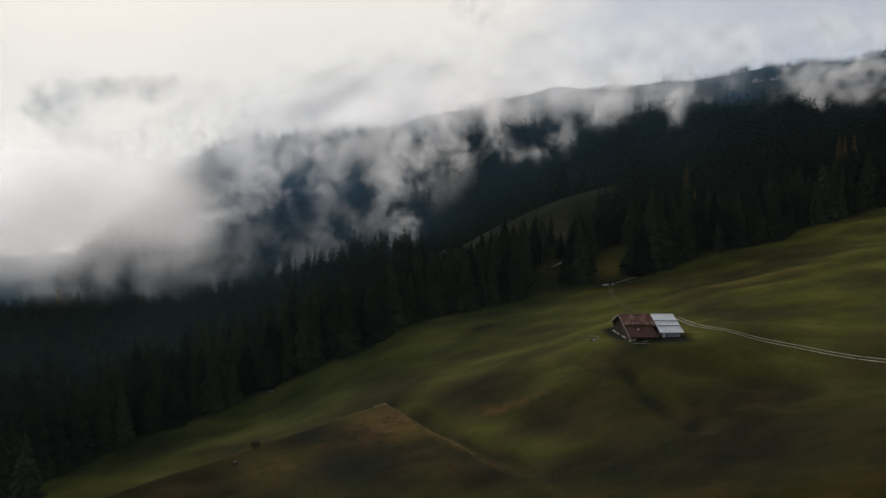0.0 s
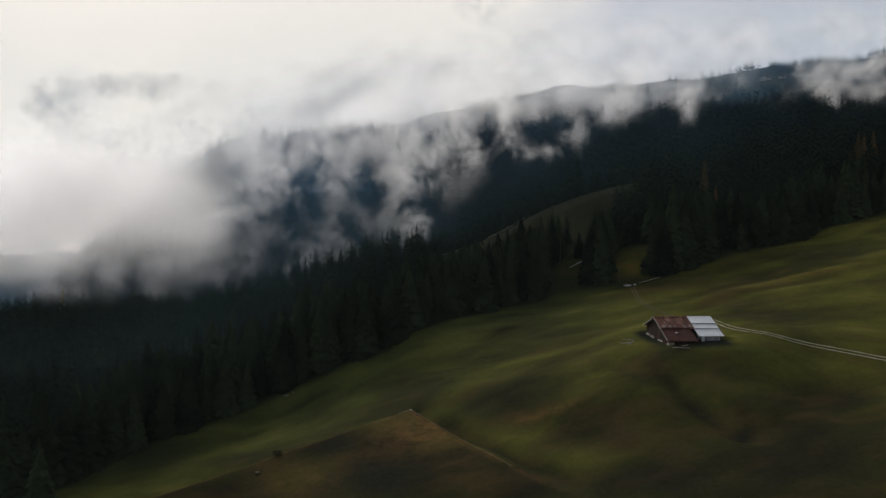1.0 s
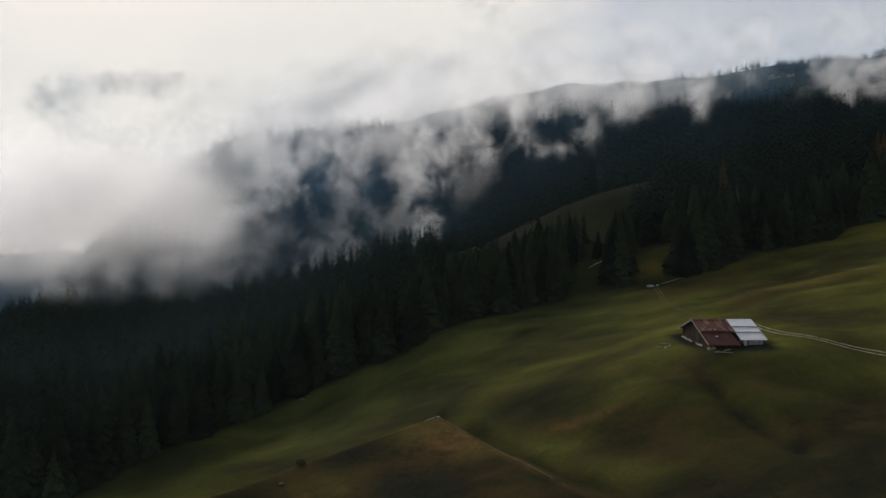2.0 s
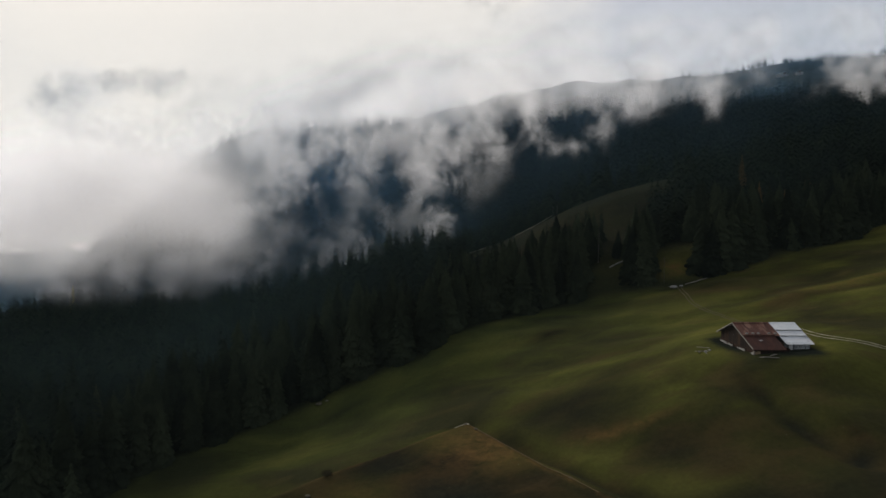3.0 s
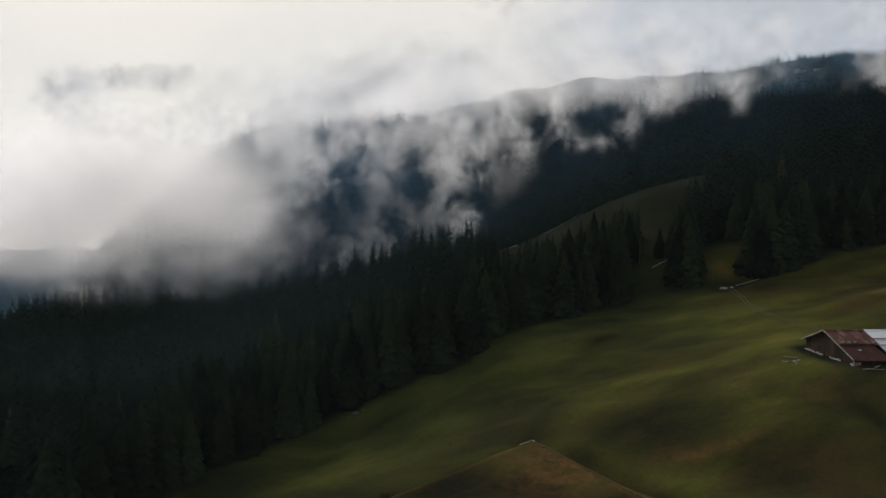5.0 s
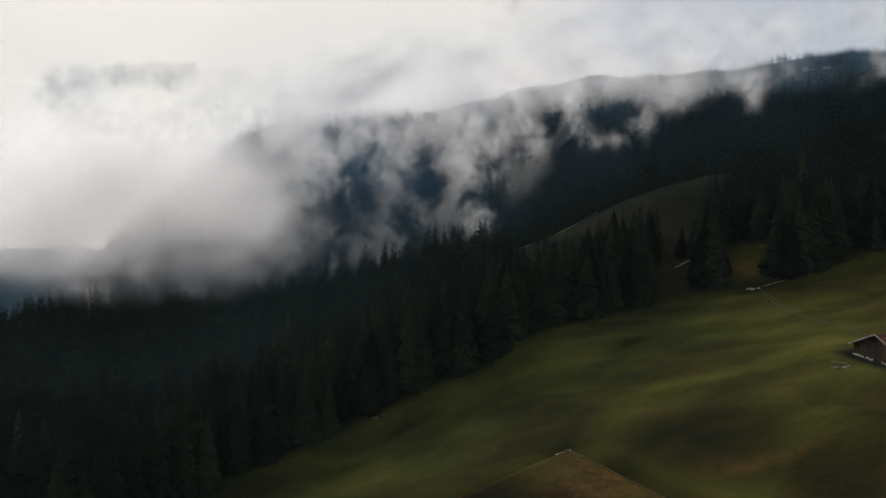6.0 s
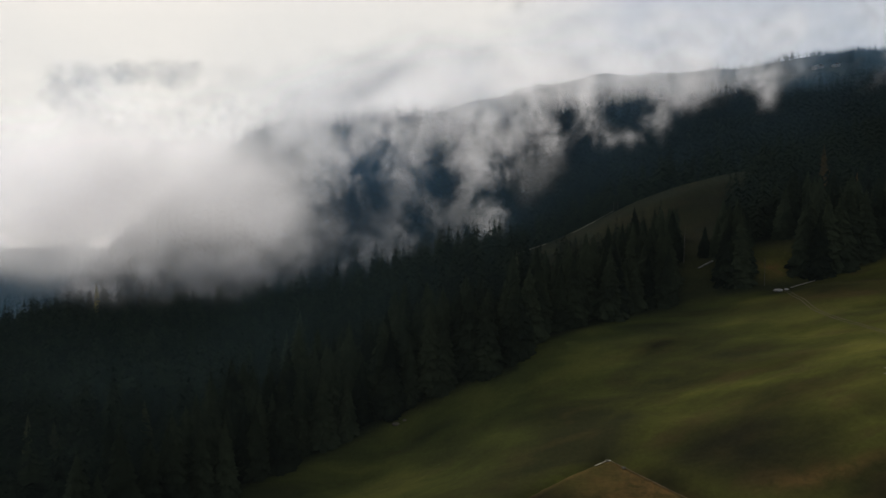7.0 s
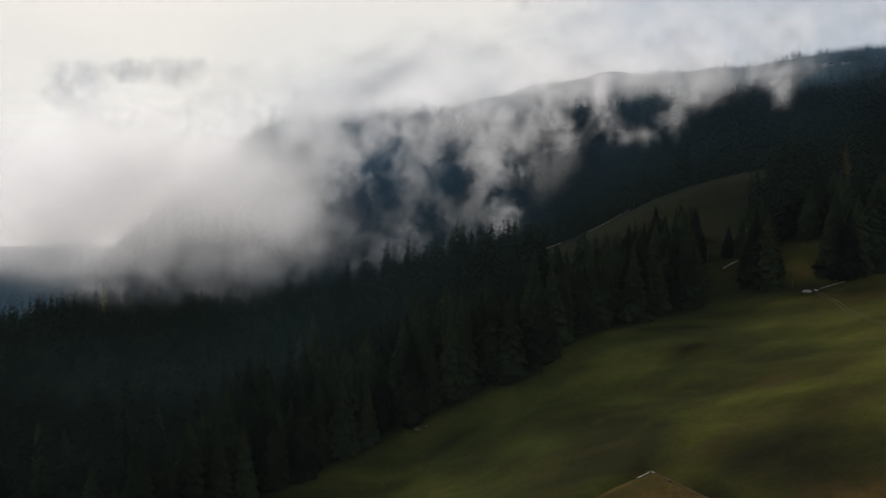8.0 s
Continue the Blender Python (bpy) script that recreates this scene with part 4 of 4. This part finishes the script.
def pole_at(x, y, tall, radius, label):
    pole = new("pole")
    pole.matrix_basis = pose(x, y, hz(x, y))
    bm = bmesh.new()
    bmesh.ops.create_cone(bm, cap_ends=True, segments=8, radius1=radius, radius2=radius * 0.7, depth=tall + 0.8, matrix=Matrix.Translation((0, 0, tall / 2 - 0.4)))
    part("shaft", bm, GREY_BROWN, pole)
    bm = bmesh.new()
    bmesh.ops.create_cone(bm, cap_ends=True, segments=8, radius1=radius * 0.8, radius2=radius * 0.2, depth=0.25, matrix=Matrix.Translation((0, 0, tall + 0.12)))
    part("cap", bm, GREY_BROWN, pole)
    tagged(pole, label, "pole")


build_meadow_things()

# ---------------------------------------------------------------- drifting fog


def fog_curtain(bank, near, slant, bend, x0, x1, z0, z1, puffs, mat, billow, seed, sheets=6, gap=3.0):
    """A billowing bank of vapour across the valley, built of thin sheets one behind the other; its uv map holds how dense the vapour is."""
    n, m = 120, 46
    X, Z = np.meshgrid(np.linspace(x0, x1, n), np.linspace(z0, z1, m))
    rng = np.random.default_rng(seed)
    p = rng.uniform(0, 6.28, 6)
    Y = near + slant * np.maximum(X - bend, 0)
    Y = Y + billow * (np.sin(X / 31 + p[0] + 1.2 * np.sin(Z / 23 + p[1])) * np.sin(Z / 27 + p[2]) + 0.5 * np.sin(X / 13 + p[3]) * np.sin(Z / 11 + p[4]))
    dens = np.zeros_like(X)
    for px, pz, rx, rz, rise, amount in puffs:
        dens += amount * np.exp(-((X - px) / rx) ** 2 - ((Z - pz - rise * (X - px)) / rz) ** 2)
    dens = dens.ravel()
    i = (np.arange(m - 1)[:, None] * n + np.arange(n - 1)[None, :]).ravel()
    faces = np.stack([i, i + 1, i + n + 1, i + n], 1)
    faces = faces[dens[faces].max(1) > 0.03]           # no sheet where there is no vapour
    keep, faces = np.unique(faces, return_inverse=True)
    faces = faces.reshape(-1, 4)
    V = np.concatenate([np.stack([X, Y + gap * (k - 0.5 * sheets), Z], -1).reshape(-1, 3)[keep] for k in range(sheets)])
    faces = np.concatenate([faces + k * len(keep) for k in range(sheets)])
    dens = np.tile(dens[keep], sheets)
    me = bpy.data.meshes.new("veil")
    me.from_pydata(V.tolist(), [], faces.tolist())
    me.polygons.foreach_set("use_smooth", np.ones(len(faces), bool))
    uv = me.uv_layers.new(name="rim")
    loops = np.zeros(len(me.loops), np.int32)
    me.loops.foreach_get("vertex_index", loops)
    uv.data.foreach_set("uv", np.stack([dens[loops], 0 * dens[loops]], -1).astype(np.float32).ravel())
    me.materials.append(mat)
    ob = new("veil", me)
    ob.parent = bank
    return ob


THICK = fog_material("thick_fog", 0.84, 0.022, 1, 0.46, 0.0, 1.0, 2.6, 8, 0.58, sheets=7)
THIN = fog_material("thin_fog", 0.68, 0.022, 1, 0.46, 0.0, 1.0, 2.6, 8, 0.58, sheets=4)
MIST = fog_material("drifting_mist", 0.66, 0.042, 2, 0.42, 0.12, 0.92, 5.0, 11, 0.64, sheets=4)
SHRED = fog_material("cloud_shreds", 0.66, 0.016, 6, 0.46, 0.2, 0.2, 3.6, 9, 0.6, sheets=4)
CREST = fog_material("ridge_mist", 0.76, 0.026, 5, 0.58, 0.1, 0.95, 3.4, 10, 0.62, sheets=5)
WISP = fog_material("hanging_wisps", 0.42, 0.040, 3, 0.55, 0.2, 0.6, 3.0, 8, 0.58, sheets=3)
CLOUD = fog_material("ridge_cloud", 0.68, 0.0065, 4, 0.45, 0.0, 0.70, 2.2, 5, 0.5, sheets=4)

# puffs, in metres: place across, height, half width, half height, rise along the slope, amount
VALLEY = [(-188, 51, 39, 13, 0, 0.36), (-228, 55, 34, 13, 0, 0.34), (-165, 92, 70, 22, 0, 0.45), (-190, 71, 46, 22, 0, 1.3), (-138, 66, 29, 19, 0, 1.2), (-118, 65, 13, 16, 0, 0.5), (-248, 86, 52, 18, 0, 1.1)]
VALLEY_BACK = [(-357, 108, 125, 24, 0, 0.9), (-248, 112, 60, 24, 0, 0.8), (-400, 50, 130, 28, 0, 1.5), (-335, 82, 70, 26, 0, 0.9), (-462, 112, 104, 21, 0, 0.65)]
SLOPE = [(-157, 83, 36, 35, 0, 0.4), (-121, 100, 46, 23, 0, 0.48), (-34, 85, 13, 29, 0.03, 0.58), (-27, 62, 11, 12, 0, 0.44),
         (-55, 114, 29, 17, 0, 0.63), (-36, 100, 15, 15, 0.05, 0.35), (-94, 77, 46, 38, 0, 0.15), (-2, 102, 28, 28, 0.05, 0.26),
         (0, 117, 24, 14, 0.06, 0.31), (-71, 54, 23, 15, 0, 0.22), (63, 116, 25, 9, 0.06, 0.32), (40, 129, 10, 14, 0.07, 0.3),
         (92, 135, 15, 15, 0.08, 0.44), (27, 145, 38, 11, 0.09, 0.57)]
SHOULDER = [(-352, 78, 80, 38, 0, 1.1), (-215, 128, 72, 27, 0, 0.72), (-300, 108, 62, 32, 0, 0.85), (-150, 140, 40, 24, 0, 0.4)]
STRANDS = [(186, 188, 48, 14, -0.04, 0.46), (216, 167, 9, 27, -0.04, 0.32), (150, 172, 26, 16, -0.04, 0.5), (315, 203, 28, 14, -0.05, 0.46),
           (336, 185, 14, 26, -0.04, 0.58), (353, 196, 24, 16, -0.05, 0.5), (289, 182, 28, 21, -0.04, 0.14), (381, 193, 30, 24, -0.05, 0.42)]
LOW = [(-125, 52, 25, 14, 0, 0.22), (-220, 29, 54, 14, 0, 0.44), (-299, 23, 33, 16, 0, 0.36), (-165, 21, 16, 16, 0, 0.3),
       (-266, 21, 7, 16, 0, 0.36), (-92, 58, 9, 25, 0, 0.32), (-76, 35, 41, 14, 0, 0.2), (-86, 48, 30, 20, 0, 0.34), (-187, 21, 80, 19, 0, 0.34), (-130, 34, 50, 16, 0, 0.22)]
RIDGE = [(-115, 160, 80, 27, 0, 1.0), (-10, 183, 80, 25, 0.06, 1.05), (125, 206, 100, 31, 0.13, 0.85), (-179, 126, 69, 34, 0, 0.6),
         (306, 242, 132, 36, 0.14, 0.5), (726, 324, 161, 48, 0.15, 0.2)]
ABOVE = [(14, 245, 118, 25, 0.11, 1.1), (174, 294, 131, 26, 0.13, 1), (379, 348, 161, 22, 0.14, 0.7), (-200, 243, 196, 45, 0, 1),
         (61, 305, 269, 39, 0.14, 1.1), (406, 408, 414, 44, 0.17, 0.8), (991, 551, 454, 50, 0.18, 0.6)]
WISPS = [(-211, 40, 7, 14, 0.2, 0.42), (-178, 38, 12, 12, 0, 0.4), (-144, 37, 13, 14, 0.1, 0.42), (-196, 27, 24, 7, 0, 0.3),
         (-240, 36, 16, 11, 0, 0.45), (-104, 50, 14, 13, 0.2, 0.38)]
SHREDS = [(-780, 311, 45, 33, 0, 1), (-741, 261, 49, 31, 0, 0.8), (-685, 233, 49, 22, 0, 0.9), (-562, 333, 100, 29, 0, 0.6),
          (-674, 336, 56, 18, 0, 0.6), (68, 479, 56, 33, 0, 0.5)]


def build_fog():
    def bank(label):
        return tagged(new("fog_bank"), label, "fog", group="banks of drifting fog", kind="stuff")
    b = bank("thick pale fog bank filling the valley")
    fog_curtain(b, 300, 0.0, 0, -330, -50, 25, 110, VALLEY, THICK, 5, 1, 7, 4.0)
    fog_curtain(b, 585, 0.0, 0, -600, -90, -40, 170, VALLEY_BACK, THIN, 9, 2, 4, 7.0)
    b = bank("torn mist drifting up the wooded mountainside")
    fog_curtain(b, 430, 0.5, -40, -260, 160, 0, 190, SLOPE, MIST, 5, 3, 4)
    fog_curtain(b, 640, -0.2, 0, 80, 520, 60, 330, STRANDS, MIST, 5, 4, 4)
    fog_curtain(b, 566, 0.0, 0, -520, -60, 5, 190, SHOULDER, MIST, 6, 10, 4)
    b = bank("thin mist creeping over the valley treetops")
    fog_curtain(b, 462, 0.3, 0, -380, -20, -20, 110, LOW, MIST, 3, 5, 4)
    fog_curtain(b, 330, 0.0, 0, -280, -60, 0, 80, WISPS, WISP, 4, 9, 3)
    b = bank("mottled mist hanging below the ridge")
    fog_curtain(b, 640, 0.6, 0, -330, 520, 60, 330, RIDGE, CREST, 9, 6, 5)
    b = bank("grey cloud resting on the mountain ridge")
    fog_curtain(b, 1000, 0.6, 0, -560, 1300, 120, 640, ABOVE, CLOUD, 16, 7, 4)
    b = bank("torn shreds of grey cloud over the valley")
    fog_curtain(b, 1250, 0.0, 0, -1000, 200, 150, 520, SHREDS, SHRED, 8, 8, 4)


def haze_material(name, least, most, tint=(0.45, 0.74, 0.80, 1)):
    """Thin sheet of damp air; its tint paints in bluish haze and lifted blacks."""
    mat = bpy.data.materials.new(name)
    mat.use_nodes = True
    nt = mat.node_tree
    n, l = nt.nodes, nt.links
    n.clear()
    out, fin = n.new("ShaderNodeOutputMaterial"), n.new("ShaderNodeMixShader")
    geo, tex = n.new("ShaderNodeNewGeometry"), n.new("ShaderNodeTexNoise")
    tex.inputs["Scale"].default_value, tex.inputs["Detail"].default_value, tex.inputs["Distortion"].default_value = 0.012, 6, 0.6
    l.new(geo.outputs["Position"], tex.inputs["Vector"])
    m = n.new("ShaderNodeMapRange")
    m.inputs[1].default_value, m.inputs[2].default_value, m.inputs[3].default_value, m.inputs[4].default_value = 0.35, 0.75, least, most
    l.new(tex.outputs[0], m.inputs[0])
    rim, sep, al = n.new("ShaderNodeUVMap"), n.new("ShaderNodeSeparateXYZ"), n.new("ShaderNodeMath")
    rim.uv_map, al.operation = "rim", "MULTIPLY"
    l.new(rim.outputs[0], sep.inputs[0])
    l.new(m.outputs[0], al.inputs[0])
    l.new(sep.outputs[0], al.inputs[1])
    c, d, e, t = n.new("ShaderNodeBsdfTransparent"), n.new("ShaderNodeMixShader"), n.new("ShaderNodeBsdfDiffuse"), n.new("ShaderNodeBsdfTranslucent")
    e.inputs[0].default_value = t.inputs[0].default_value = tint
    l.new(e.outputs[0], d.inputs[1])
    l.new(t.outputs[0], d.inputs[2])
    l.new(al.outputs[0], fin.inputs[0])
    l.new(c.outputs[0], fin.inputs[1])
    l.new(d.outputs[0], fin.inputs[2])
    l.new(fin.outputs[0], out.inputs[0])
    return mat


def haze_curtain(xs, ys, low, high, dens, mat):
    """Upright see-through sheet along a line in plan; it thins out towards its top and its ends."""
    rows = np.linspace(0, 1, 14)
    V = [(x, y + 8 * math.sin(x / 40 + 3 * r), lo + (hi - lo) * r) for r in rows for x, y, lo, hi in zip(xs, ys, low, high)]
    nx, ny = len(xs), len(rows)
    i = (np.arange(ny - 1)[:, None] * nx + np.arange(nx - 1)[None, :]).ravel()
    faces = np.stack([i, i + 1, i + nx + 1, i + nx], 1)
    d = (np.asarray(dens)[None, :] * np.clip((1 - rows[:, None]) * 2.2, 0, 1)).ravel()
    me = bpy.data.meshes.new("haze")
    me.from_pydata(V, [], faces.tolist())
    me.polygons.foreach_set("use_smooth", np.ones(len(faces), bool))
    uv = me.uv_layers.new(name="rim")
    loops = np.zeros(len(me.loops), np.int32)
    me.loops.foreach_get("vertex_index", loops)
    uv.data.foreach_set("uv", np.stack([d[loops], 0 * d[loops]], -1).astype(np.float32).ravel())
    me.materials.append(mat)
    tagged(new("haze", me), "thin tinted sheet that hazes the slopes and lifts the blacks", "haze", kind="stuff")


def build_haze():
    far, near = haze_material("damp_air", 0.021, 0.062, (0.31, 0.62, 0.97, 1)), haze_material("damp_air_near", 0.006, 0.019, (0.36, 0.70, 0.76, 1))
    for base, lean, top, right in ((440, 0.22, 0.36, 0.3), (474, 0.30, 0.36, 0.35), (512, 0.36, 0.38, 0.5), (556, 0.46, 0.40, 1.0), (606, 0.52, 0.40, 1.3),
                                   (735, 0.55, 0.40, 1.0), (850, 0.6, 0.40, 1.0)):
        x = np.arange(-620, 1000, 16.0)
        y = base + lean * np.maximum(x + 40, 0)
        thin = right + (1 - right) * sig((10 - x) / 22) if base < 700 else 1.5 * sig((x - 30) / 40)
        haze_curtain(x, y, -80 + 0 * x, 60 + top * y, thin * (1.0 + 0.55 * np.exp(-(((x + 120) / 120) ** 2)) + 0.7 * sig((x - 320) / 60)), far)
    # veil added before the whole view only to lift its blacks
    veil = haze_material("black_lift_veil", 0.0065, 0.0095, (0.55, 0.66, 0.66, 1))
    x = np.arange(-330, 330, 20.0)
    haze_curtain(x, 104 + 0.0002 * x * x, -70 + 0 * x, 190 + 0 * x, 1.0 + 0 * x, veil)
    for back, share in ((16, 0.45), (55, 1.0), (105, 1.4)):
        x = np.arange(-420, 330, 10.0)
        y = np.maximum(forest_edge(x), 150) + back
        ground = height(x, y)
        haze_curtain(x, y, ground - 4, ground + 70, share * (0.5 + 0.3 * sig(-(x + 60) / 40) + 0.3 * np.exp(-(((x + 62) / 28) ** 2))) * sig((300 - x) / 20), near)


build_fog()
build_haze()
